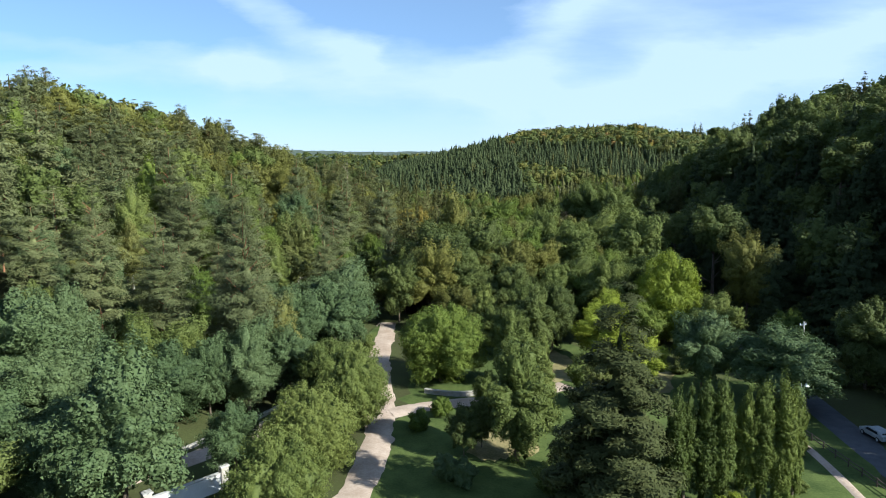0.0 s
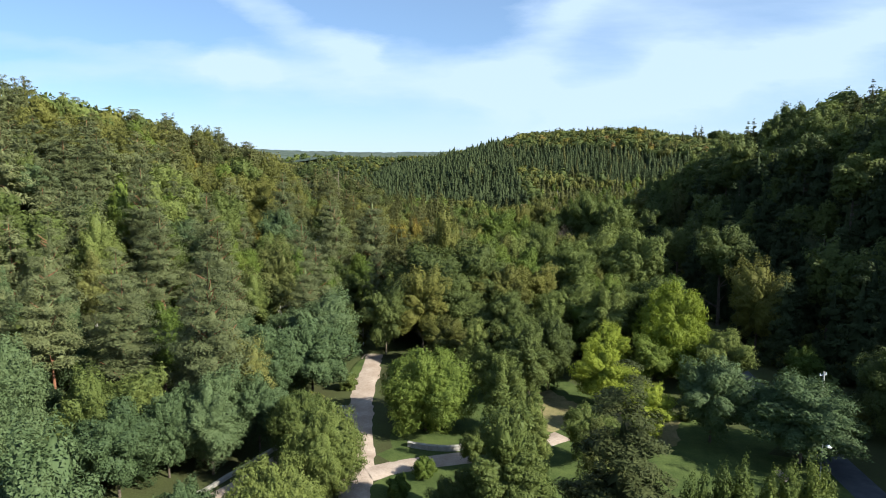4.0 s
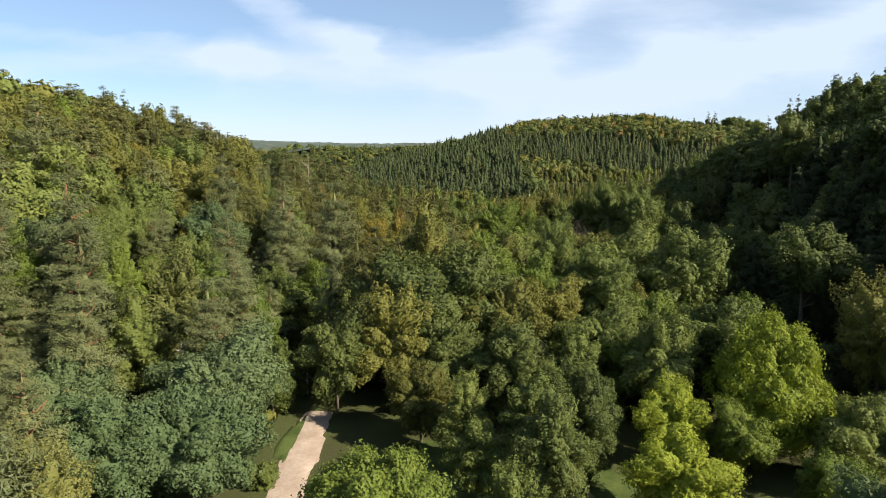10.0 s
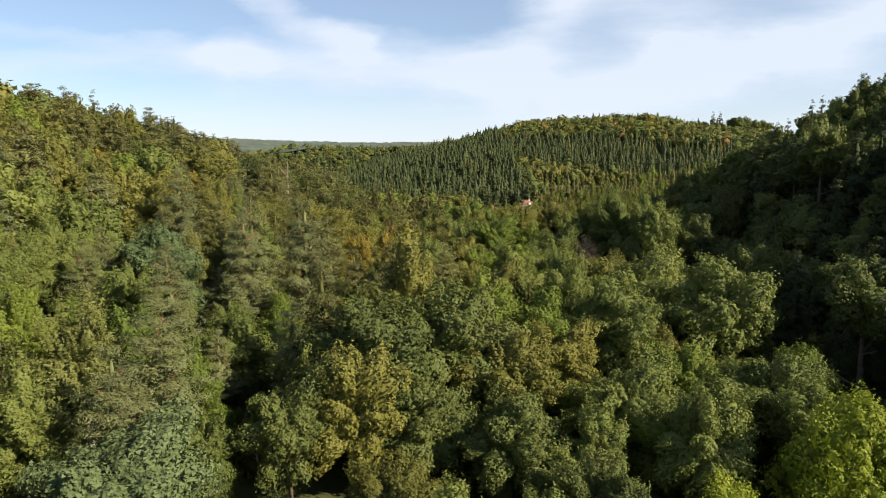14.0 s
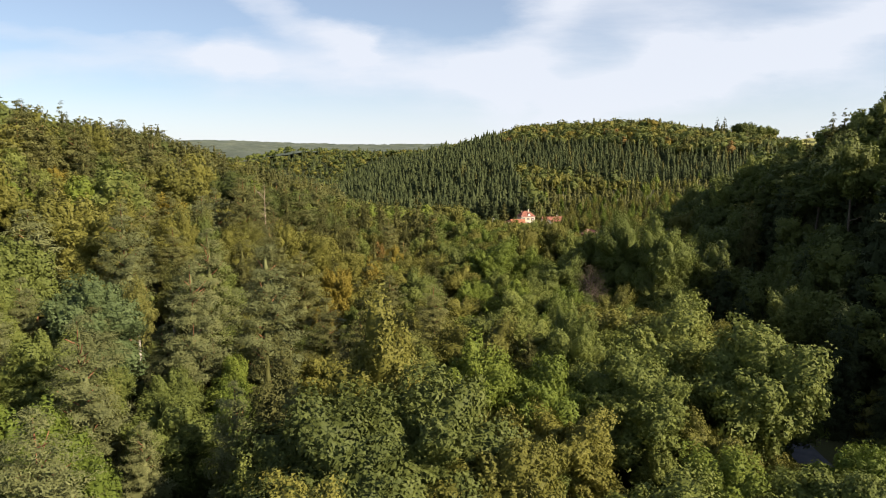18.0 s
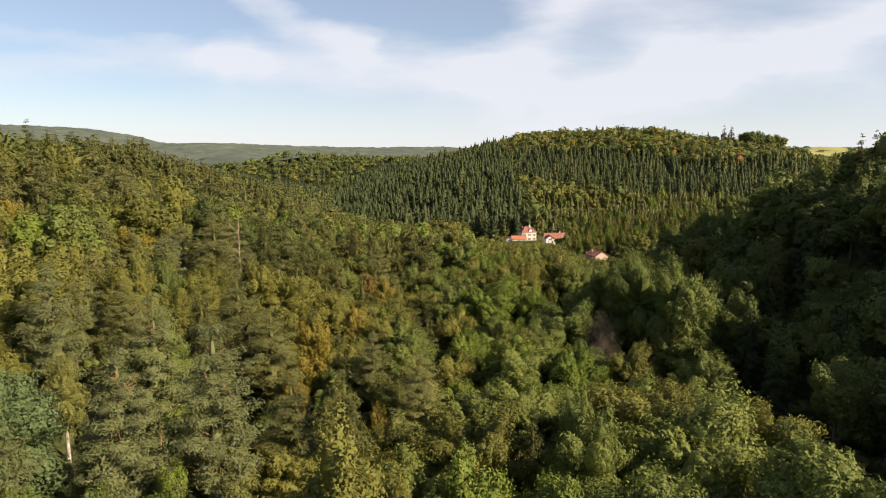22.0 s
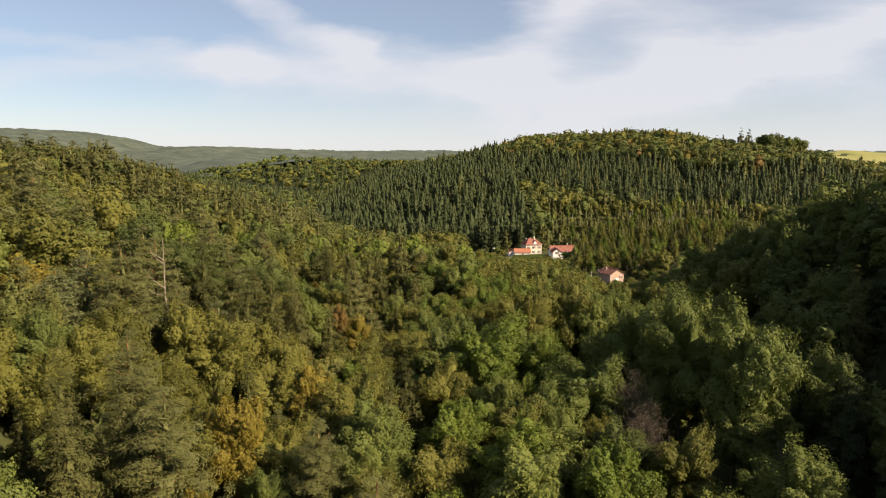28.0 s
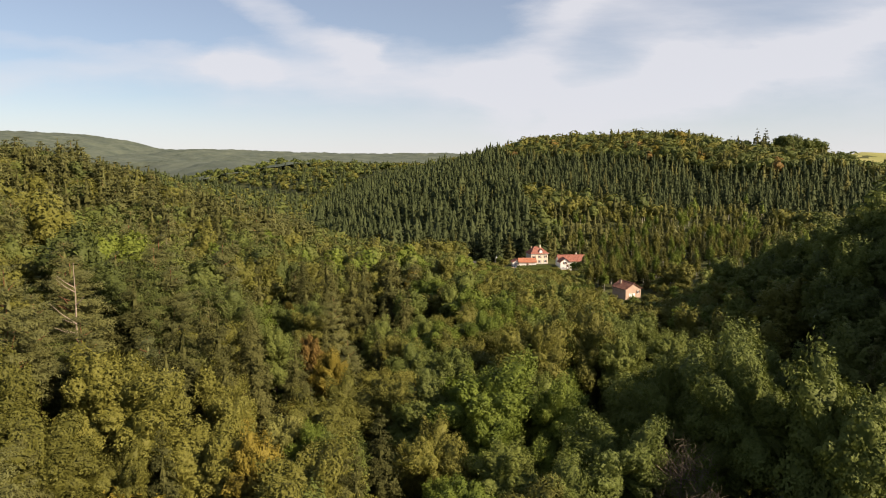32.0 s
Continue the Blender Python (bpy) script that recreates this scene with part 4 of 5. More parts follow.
def build_forest():
    rng = np.random.default_rng(42)
    spots = []

    def fill(x0, x1, y0, y1, step, test, open_only=None):
        gx, gy = np.meshgrid(np.arange(x0, x1, step), np.arange(y0, y1, step))
        gx, gy = (gx + rng.uniform(-0.44, 0.44, gx.shape) * step).ravel(), (gy + rng.uniform(-0.44, 0.44, gy.shape) * step).ravel()
        seen = in_sight(gx, gy)
        for x, y, k in zip(gx, gy, seen):
            if (open_only is None or k == open_only) and test(x, y) and allowed(x, y):
                spots.append((x, y, bool(k)))

    fill(-300, 280, 30, 470, 8.8, lambda x, y: abs(x - y * 0.09) < 62 + y * 0.72, True)
    fill(25, 112, 385, 490, 6.2, lambda x, y: True)
    fill(-170, 170, -90, 30, 9.6, lambda x, y: x < -42 or x > 120)
    fill(-300, 280, 30, 470, 10.0, lambda x, y: abs(x - y * 0.09) < 62 + y * 0.72, False)
    fill(-430, 460, 470, 960, 5.9, lambda x, y: abs(x) < 60 + y * 0.7, True)
    fill(-430, 460, 470, 960, 15, lambda x, y: abs(x) < 60 + y * 0.7, False)
    fill(-1100, 700, 960, 1560, 15, lambda x, y: abs(x) < y * 0.75 and land_at(x, y) > 14, True)
    fill(-1100, 700, 960, 1560, 24, lambda x, y: abs(x) < y * 0.75 and land_at(x, y) > 14, False)
    away = to_line([p[0] for p in spots], [p[1] for p in spots], [(2, 10), (22, 232), (28, 285)])[0]
    groups, count = {}, {}
    for i in np.argsort(away):
        (x, y, seen), off = spots[i], away[i]
        kind, leaf, h = zone(x, y, rng)
        h *= 1.0 if 25 < x < 112 and 330 < y < 530 else rng.uniform(0.72, 1.28) if y < 470 else rng.uniform(0.82, 1.18)
        if -150 < x < -36 and 285 < y < 430:
            h *= 1.16
        wide = rng.uniform(0.9, 1.25) * (1.14 if x > 0 and kind in ("beech_tree", "forest_tree") else 1.0)
        if 25 < x < 112 and 330 < y < 530 and kind != "spruce_tree":
            wide *= float(np.interp(h, [6, 14], [1.5, 1.0]))
        s = int(rng.integers(0, 12))
        lod = 0 if off < (80 if x < 40 else 64) else (1 if off < 190 or 20 < x < 190 and 400 < y < 575 else 2)
        if y < 34:
            seen, lod = True, 2
        elif not seen:
            lod += 1
        if lod < 2 and count.get(kind, 0) < 300:
            count[kind] = count.get(kind, 0) + 1
            plant(kind, x, y, h, leaf, lod, s, wide)
            continue
        name = ("woods_on_west_slope" if x < 0 else "woods_on_east_slope") if y < 470 else ("woods_on_middle_hill" if y < 960 else "distant_woods")
        w = groups.setdefault(name, Woods())
        if y > 960:
            w.add(kind, x, y, h * 0.85, leaf, s, 1.7, rng, 3)
        else:
            lod = 2 if seen and y < 545 else 3
            w.add(kind, x, y, h, leaf, s, wide * (1.0 if y < 470 else 1.45 if kind == "spruce_tree" else 1.1), rng, lod)
    low = Woods()
    for gx in np.arange(-120, 92, 6.0):
        for gy in np.arange(100, 360, 6.0):
            x, y = gx + rng.uniform(-2.5, 2.5), gy + rng.uniform(-2.5, 2.5)
            if allowed(x, y):
                low.add("shrub", x, y, rng.uniform(2.2, 4.2), ("dark", "green", "olive")[int(rng.integers(0, 3))], int(rng.integers(0, 3)), 1.1, rng, 3)
    low.finish("undergrowth", "low green shrubs and brambles under the trees")
    words = {"woods_on_west_slope": "mixed sunlit forest of pines and deciduous trees", "woods_on_east_slope": "shaded dark forest on the steep slope", "woods_on_middle_hill": "forested hill with dark spruce belt and olive crowns", "distant_woods": "distant hazy forest on far ridges"}
    for name, w in groups.items():
        w.finish(name, words[name])


def build_far_canopy():
    """The far ridges' closed canopy, tree top by tree top, as one sheet."""
    rng = np.random.default_rng(9)
    xs, ys = np.arange(-3500, 2600, 17.0), np.concatenate([np.arange(1480, 2300, 30.0), np.arange(2300, 3620, 17.0)])
    gx, gy = np.meshgrid(xs, ys)
    gx = gx + rng.uniform(-6, 6, gx.shape)
    gy = gy + rng.uniform(-6, 6, gy.shape)
    z = land(gx, gy) + 8 + rng.normal(0, 1.5, gx.shape) + 2.2 * np.sin(gx * 0.021 + np.sin(gy * 0.013) * 2) * np.sin(gx * 0.0083 + gy * 0.011)
    idx = np.arange(gx.size).reshape(gx.shape)
    f = np.stack([idx[:-1, :-1], idx[:-1, 1:], idx[1:, 1:], idx[1:, :-1]], -1).reshape(-1, 4)
    keep = np.abs(gx[:-1, :-1].ravel()) < gy[:-1, :-1].ravel() * 0.86
    v = np.stack([gx, gy, z], -1).reshape(-1, 3)
    me = mesh_np("far_ridge_canopy", v, f[keep], [HAZED_FAR_WOODS], None, rng.random(len(v)))
    tagged(new("far_ridge_canopy", me), "forest covering far ridges, distance haze put into its blue-grey colour", "woods", kind="stuff")


build_far_canopy()


# ---- parts and things ----
def part(name, bm, mat, parent, label=""):
    me = bpy.data.meshes.new(name)
    bm.to_mesh(me)
    bm.free()
    me.materials.append(mat)
    ob = new(name, me)
    ob.parent = parent
    if label:
        tagged(ob, label)
    return ob


def thing(name, x, y, turn=0.0, label="", category="", group="", z=None):
    ob = new(name)
    ob.matrix_basis = pose(x, y, land_at(x, y) if z is None else z, 0, 0, turn)
    return tagged(ob, label, category, group)


def box(bm, size, at, turn=0.0, bevel=0.0):
    m = pose(*at, 0, 0, turn) @ Matrix.Diagonal((*size, 1))
    made = bmesh.ops.create_cube(bm, size=1, matrix=m)
    if bevel:
        edges = list({e for v in made["verts"] for e in v.link_edges})
        bmesh.ops.bevel(bm, geom=edges, offset=bevel, segments=1, affect="EDGES")
    return bm


def boxed(size, at, turn=0.0, bevel=0.0):
    return box(bmesh.new(), size, at, turn, bevel)


def rod(a, b, r, r2=None, sides=8):
    bm = bmesh.new()
    a, b = Vector(a), Vector(b)
    turn = (b - a).to_track_quat("Z", "Y").to_matrix().to_4x4()
    bmesh.ops.create_cone(bm, cap_ends=True, segments=sides, radius1=r, radius2=r if r2 is None else r2, depth=(b - a).length, matrix=Matrix.Translation((a + b) / 2) @ turn)
    return bm


def prism(points, depth, at=(0, 0, 0), turn=0.0):
    """An outline in x and z, drawn out along y by depth."""
    bm = bmesh.new()
    f = [bm.verts.new((x, -depth / 2, z)) for x, z in points]
    g = [bm.verts.new((x, depth / 2, z)) for x, z in points]
    n = len(points)
    bm.faces.new(f)
    bm.faces.new(g[::-1])
    for i in range(n):
        bm.faces.new((f[i], g[i], g[(i + 1) % n], f[(i + 1) % n]))
    bmesh.ops.recalc_face_normals(bm, faces=bm.faces)
    bm.transform(pose(*at, 0, 0, turn))
    return bm


def hip_roof(w, d, h, ridge, over=0.5, thick=0.22):
    bm = bmesh.new()
    a, b = w / 2 + over, d / 2 + over
    low = [bm.verts.new(p) for p in ((-a, -b, 0), (a, -b, 0), (a, b, 0), (-a, b, 0))]
    base = [bm.verts.new((v.co.x, v.co.y, thick)) for v in low]
    r1, r2 = bm.verts.new((-ridge / 2, 0, h)), bm.verts.new((ridge / 2, 0, h))
    bm.faces.new(low[::-1])
    for i in range(4):
        bm.faces.new((low[i], low[(i + 1) % 4], base[(i + 1) % 4], base[i]))
    bm.faces.new((base[0], base[1], r2, r1))
    bm.faces.new((base[2], base[3], r1, r2))
    bm.faces.new((base[1], base[2], r2))
    bm.faces.new((base[3], base[0], r1))
    return bm


def moved(bm, x, y, z, turn=0.0):
    bm.transform(pose(x, y, z, 0, 0, turn))
    return bm


def tile_material(name, a, b):
    mat, nodes, links, bsdf = material(name, 0.8, 0.25)
    geo = nodes.new("ShaderNodeTexCoord")
    wave = nodes.new("ShaderNodeTexWave")
    wave.bands_direction = "Z"
    wave.inputs["Scale"].default_value, wave.inputs["Distortion"].default_value = 4.0, 0.6
    links.new(geo.outputs["Object"], wave.inputs["Vector"])
    patchy = noise_node(nodes, links, geo.outputs["Object"], 1.3, 5)
    links.new(ramp_node(nodes, links, patchy, [(0.3, a), (0.7, b)]), bsdf.inputs["Base Color"])
    bp = nodes.new("ShaderNodeBump")
    bp.inputs["Strength"].default_value, bp.inputs["Distance"].default_value = 0.6, 0.06
    links.new(wave.outputs["Fac"], bp.inputs["Height"])
    links.new(bp.outputs[0], bsdf.inputs["Normal"])
    return mat


RED_TILE = tile_material("red_roof_tiles", (0.2, 0.075, 0.053), (0.33, 0.14, 0.1))
ORANGE_TILE = tile_material("orange_roof_tiles", (0.3, 0.11, 0.06), (0.44, 0.19, 0.11))
BROWN_TILE = tile_material("brown_roof_tiles", (0.15, 0.065, 0.045), (0.26, 0.12, 0.08))
WHITE = grained("white_render", (0.66, 0.63, 0.57), (0.82, 0.8, 0.75), 0.4, 8, 0.9, 0.15)
CREAM = grained("cream_render", (0.52, 0.45, 0.35), (0.68, 0.6, 0.48), 0.4, 8, 0.9, 0.15)
PINK = grained("pinkish_render", (0.36, 0.25, 0.19), (0.5, 0.37, 0.28), 0.4, 8, 0.9, 0.15)
WOOD = grained("weathered_dark_wood", (0.045, 0.035, 0.028), (0.13, 0.1, 0.075), 2, 20, 0.85, 0.5)
SHUTTER = grained("brown_paint", (0.1, 0.05, 0.03), (0.16, 0.09, 0.06), 2, 20, 0.6, 0.1)
METAL = grained("grey_galvanised_steel", (0.25, 0.26, 0.27), (0.4, 0.41, 0.42), 2, 20, 0.45, 0.1, 0.5)
CONCRETE = grained("pale_concrete", (0.36, 0.34, 0.31), (0.52, 0.5, 0.46), 0.8, 14, 0.9, 0.3)
WHITE_PAINT = grained("white_car_paint", (0.74, 0.74, 0.74), (0.82, 0.82, 0.82), 0.5, 4, 0.25, 0.0, 0.5)
DARK_PAINT = grained("dark_grey_car_paint", (0.03, 0.032, 0.036), (0.05, 0.052, 0.056), 0.5, 4, 0.25, 0.0, 0.5)
RUBBER = grained("black_rubber", (0.015, 0.015, 0.015), (0.03, 0.03, 0.03), 3, 20, 0.85, 0.2)
LAMP_WHITE = grained("white_enamel", (0.75, 0.76, 0.78), (0.84, 0.85, 0.86), 1, 6, 0.35, 0.0, 0.5)


def glass_material():
    mat, nodes, links, bsdf = material("window_glass", 0.08, 0.6)
    bsdf.inputs["Base Color"].default_value = (0.02, 0.025, 0.03, 1)
    return mat


GLASS = glass_material()


def window(parent, x, y, z, w, h, shutters=True):
    """A window on a wall that faces -y: frame, pane, sill and open shutters."""
    frame_bm = bmesh.new()
    for s in (-1, 1):
        box(frame_bm, (0.09, 0.1, h), (x + s * (w / 2 - 0.045), y - 0.03, z))
        box(frame_bm, (w, 0.1, 0.09), (x, y - 0.03, z + s * (h / 2 - 0.045)))
    box(frame_bm, (0.06, 0.08, h), (x, y - 0.03, z))
    win = part("window", frame_bm, WHITE_PAINT, parent, "white painted window frame")
    for s in (-1, 1):
        part("pane", boxed((w / 2 - 0.12, 0.02, h - 0.18), (x + s * (w / 4 - 0.01), y - 0.012, z)), GLASS, win)
    part("sill", boxed((w + 0.2, 0.22, 0.08), (x, y - 0.08, z - h / 2 - 0.05)), CONCRETE, win)
    if shutters:
        for s in (-1, 1):
            part("shutter", boxed((w / 2, 0.05, h), (x + s * (w * 0.76), y - 0.04, z)), SHUTTER, win, "brown wooden shutter")


def build_main_house():
    h = thing("house", 68.6, 531, 14, "two-storey cream house with red hipped tile roof", "house", "hamlet houses")
    part("wall", boxed((11.6, 9.2, 6.6), (0, 0, 2.7)), CREAM, h)
    h.scale = (0.86, 0.86, 0.92)
    part("plinth", boxed((11.8, 9.4, 1.4), (0, 0, 0.0)), CONCRETE, h)
    roof = part("roof", moved(hip_roof(11.6, 9.2, 4.1, 4.2), 0, 0, 6.0), RED_TILE, h, "red tiled hipped roof")
    part("ridge_cap", boxed((4.3, 0.3, 0.2), (0, 0, 10.1)), RED_TILE, roof)
    part("chimney", boxed((0.8, 0.8, 2.4), (1.6, -0.9, 9.9), 0, 0.04), CREAM, roof)
    part("chimney", boxed((0.7, 0.7, 1.8), (-3.4, 1.4, 9.2), 0, 0.04), PINK, roof)
    dormer = part("dormer", prism([(-1.0, 0), (1.0, 0), (1.0, 1.3), (0, 2.1), (-1.0, 1.3)], 3.2, (0.9, -2.9, 6.5)), WHITE, h, "white gabled dormer")
    part("dormer_roof", prism([(-1.35, 1.1), (0, 2.2), (1.35, 1.1), (1.35, 1.28), (0, 2.4), (-1.35, 1.28)], 3.7, (0.9, -2.9, 6.5)), RED_TILE, dormer)
    for x in (-3.9, 0, 3.9):
        window(h, x, -4.6, 4.3, 1.1, 1.5)
        window(h, x, -4.6, 1.5, 1.1, 1.5)
    part("gutter", rod((-6.2, -5.1, 6.0), (6.2, -5.1, 6.0), 0.09), METAL, h)


def gable_house(name, x, y, turn, w, d, eave, peak, wall, tile, label, group="hamlet houses", over=0.45, z=None):
    """Gables face -y and +y; the ridge runs along y."""
    h = thing(name, x, y, turn, label, "house", group, z)
    part("wall", prism([(-w / 2, -0.8), (w / 2, -0.8), (w / 2, eave), (0, peak), (-w / 2, eave)], d), wall, h)
    k = (peak - eave) / (w / 2)
    for s in (-1, 1):
        e = w / 2 + over
        part("roof", prism([(0, peak + 0.02), (s * e, peak - k * e + 0.02), (s * e, peak - k * e + 0.22), (0, peak + 0.24)], d + 2 * over), tile, h)
    part("ridge_cap", boxed((0.3, d + 2 * over, 0.16), (0, 0, peak + 0.26)), tile, h)
    return h


def build_hamlet():
    build_main_house()
    wing = gable_house("annex", 61.5, 519, 90, 6.0, 9.0, 2.7, 4.3, WHITE, ORANGE_TILE, "low annex with orange tile roof beside the house")
    part("door", boxed((1.0, 0.08, 2.0), (-3.04, 0.0, 1.0), 90), SHUTTER, wing)
    shed = gable_house("garage", 55.6, 520.5, 4, 4.2, 5.0, 2.3, 3.4, WHITE, RED_TILE, "small white garage with red roof")
    part("garage_door", boxed((2.4, 0.08, 1.9), (0, -2.54, 0.95)), METAL, shed)
    barn = gable_house("long_house", 85.5, 520, 97, 7.0, 15, 3.2, 6.0, WHITE, RED_TILE, "long white house with red tile roof")
    part("chimney", boxed((0.7, 0.7, 1.5), (0.8, -3, 6.4), 0, 0.04), CREAM, barn)
    front = gable_house("gabled_wing", 80.5, 514, 6, 5.0, 5.0, 3.4, 5.3, WHITE, RED_TILE, "white gabled front wing under red tiles")
    window(front, 0, -2.5, 3.0, 1.1, 1.3)
    part("door", boxed((1.1, 0.08, 2.1), (1.3, -2.54, 1.0)), SHUTTER, front)
    small = gable_house("cottage", 92.5, 438, 22, 7.6, 8.6, 4.3, 6.5, PINK, BROWN_TILE, "small pinkish cottage with brown tile roof")
    part("garage_door", boxed((2.8, 0.1, 2.4), (-0.6, -4.34, 1.2)), WHITE_PAINT, small, "white garage door")
    part("chimney", boxed((0.6, 0.6, 1.6), (-1.6, 1.8, 6.2), 0, 0.04), PINK, small)
    window(small, 2.2, -4.3, 3.0, 0.9, 1.1)
    wall = thing("terrace_wall", 77.5, 497, 8, "white rendered terrace wall beside a driveway", "wall")
    part("wall", boxed((7.5, 0.4, 2.6), (0, 0, 0.9)), WHITE, wall)
    part("coping", boxed((7.8, 0.6, 0.12), (0, 0, 2.26)), CONCRETE, wall)
    part("side_wall", prism([(-4, -0.4), (4, -0.4), (4, 2.2), (-4, 0.6)], 0.4, (3.9, 4.1, 0), 90), WHITE, wall)
    patch("driveway", (79, 497), 8, 9, 0.08, GRAVEL, "pale gravel driveway before the houses", "driveway", 7)
    patch("forecourt", (57, 507), 9, 8, 0.06, GRAVEL, "pale gravel forecourt beside the road", "driveway", 8)


def build_car(x, y, turn, paint, label, tall=0.0):
    car = thing("car", x, y, turn, label, "car", "parked cars", land_at(x, y) + 0.12)
    side = [(-2.1, 0.35), (2.05, 0.35), (2.1, 0.8), (1.2, 0.95), (0.6, 1.42 + tall), (-1.5, 1.45 + tall), (-2.1, 0.95 + tall * 0.6)]
    body = prism(side, 1.72)
    bmesh.ops.bevel(body, geom=list(body.edges), offset=0.09, segments=2, affect="EDGES")
    part("body", body, paint, car)
    part("windscreen", prism([(1.17, 0.98), (0.62, 1.38 + tall), (0.66, 1.4 + tall), (1.23, 1.0)], 1.4), GLASS, car)
    part("rear_window", boxed((0.05, 1.3, 0.4), (-1.84, 0, 1.16 + tall)), GLASS, car)
    for s in (-1, 1):
        part("side_window", prism([(-1.3, 0.98), (0.9, 0.98), (0.5, 1.34 + tall), (-1.2, 1.34 + tall)], 0.03, (0, s * 0.86, 0)), GLASS, car)
        part("headlight", boxed((0.08, 0.35, 0.16), (2.06, s * 0.6, 0.7), 0, 0.02), LAMP_WHITE, car)
        for wx in (-1.3, 1.3):
            wheel = part("wheel", rod((wx, s * 0.72, 0.32), (wx, s * 0.9, 0.32), 0.32, None, 16), RUBBER, car)
            part("rim", rod((wx, s * 0.86, 0.32), (wx, s * 0.915, 0.32), 0.2, None, 12), METAL, wheel)


def build_fence():
    fence = tagged(new("post_and_rail_fence"), "dark wooden post and rail fence along the road", "fence")
    pts = [(48.3 + 0.055 * k * 2.4 * 0.7, 82 - 2.4 * k) for k in range(11)]
    for i, (x, y) in enumerate(pts):
        z = land_at(x, y)
        part("post", rod((x, y, z - 0.3), (x, y, z + 1.12), 0.09, 0.08), WOOD, fence)
        if i:
            px, py = pts[i - 1]
            pz = land_at(px, py)
            for hgt in (0.5, 0.95):
                part("rail", rod((px, py, pz + hgt), (x, y, z + hgt), 0.06), WOOD, fence)


def build_street_lamp(x, y, turn, height=5.6):
    lamp = thing("street_lamp", x, y, turn, "street lamp with curved arm and white bell shade", "street lamp", "street lamps")
    part("pole", rod((0, 0, -0.3), (0, 0, height), 0.08, 0.055), METAL, lamp)
    for i in range(6):
        a, b = math.pi * i / 6, math.pi * (i + 1) / 6
        part("arm", rod((0.5 - 0.5 * math.cos(a), 0, height + 0.5 * math.sin(a)), (0.5 - 0.5 * math.cos(b), 0, height + 0.5 * math.sin(b)), 0.035), METAL, lamp)
    shade = part("shade", rod((1, 0, height - 0.45), (1, 0, height - 0.02), 0.42, 0.1, 18), LAMP_WHITE, lamp)
    part("bulb_cover", rod((1, 0, height - 0.55), (1, 0, height - 0.44), 0.16, 0.3, 14), LAMP_WHITE, shade)


def build_utility_pole(x, y, h):
    pole = thing("utility_pole", x, y, 20, "pale concrete utility pole among the trees", "pole")
    part("shaft", rod((0, 0, -0.4), (0, 0, h), 0.19, 0.12, 10), CONCRETE, pole)
    part("crossarm", boxed((1.3, 0.1, 0.1), (0, 0.14, h - 0.5)), METAL, pole)
    for s in (-0.55, 0, 0.55):
        part("insulator", rod((s, 0.14, h - 0.45), (s, 0.14, h - 0.22), 0.05), LAMP_WHITE, pole)


def build_sign(x, y):
    sign = thing("road_sign", x, y, 15, "small white road sign on a grey post", "sign")
    part("post", rod((0, 0, -0.3), (0, 0, 2.3), 0.04), METAL, sign)
    part("board", boxed((0.95, 0.04, 0.55), (0, -0.06, 2.0), 0, 0.015), LAMP_WHITE, sign)


def build_curved_wall():
    wall = tagged(new("curved_garden_wall"), "low curved stone wall with ivy-grown bank", "wall")
    n = 14
    for i in range(n):
        u0, u1 = i / n, (i + 1) / n
        p = [(-3.2 + 9.0 * u, 97.3 - 2.2 * math.sin(math.pi * u * 0.55) + 3.4 * u * u * 0.4) for u in (u0, u1)]
        z = land_at(*p[0])
        a, b = Vector((*p[0], z + 0.27)), Vector((*p[1], z + 0.27))
        ang = math.degrees(math.atan2(b.y - a.y, b.x - a.x))
        mid = (a + b) / 2
        part("stone_block", boxed(((b - a).length * 0.985, 0.45, 0.75 + 0.05 * (i * 7 % 3)), mid, ang, 0.03), STONE, wall)
        part("coping", boxed(((b - a).length * 0.99, 0.6, 0.12), mid + Vector((0, 0, 0.48)), ang, 0.02), STONE, wall)


def build_path_wall():
    wall = tagged(new("retaining_wall"), "low pale stone retaining wall beside the drive", "wall")
    pts = [(-46, 66.5), (-39.6, 71.2), (-33, 77), (-27.9, 84.5), (-21.3, 98.5)]
    for (x0, y0), (x1, y1) in zip(pts[:-1], pts[1:]):
        n = 7
        for i in range(n):
            a = Vector((x0 + (x1 - x0) * i / n, y0 + (y1 - y0) * i / n, 0))
            b = Vector((x0 + (x1 - x0) * (i + 1) / n, y0 + (y1 - y0) * (i + 1) / n, 0))
            mid = (a + b) / 2
            mid.z = land_at(mid.x, mid.y) + 0.2
            ang = math.degrees(math.atan2(b.y - a.y, b.x - a.x))
            part("stone_block", boxed(((b - a).length * 0.99, 0.5, 0.5 + 0.07 * (i * 5 % 3)), mid, ang, 0.04), STONE, wall)


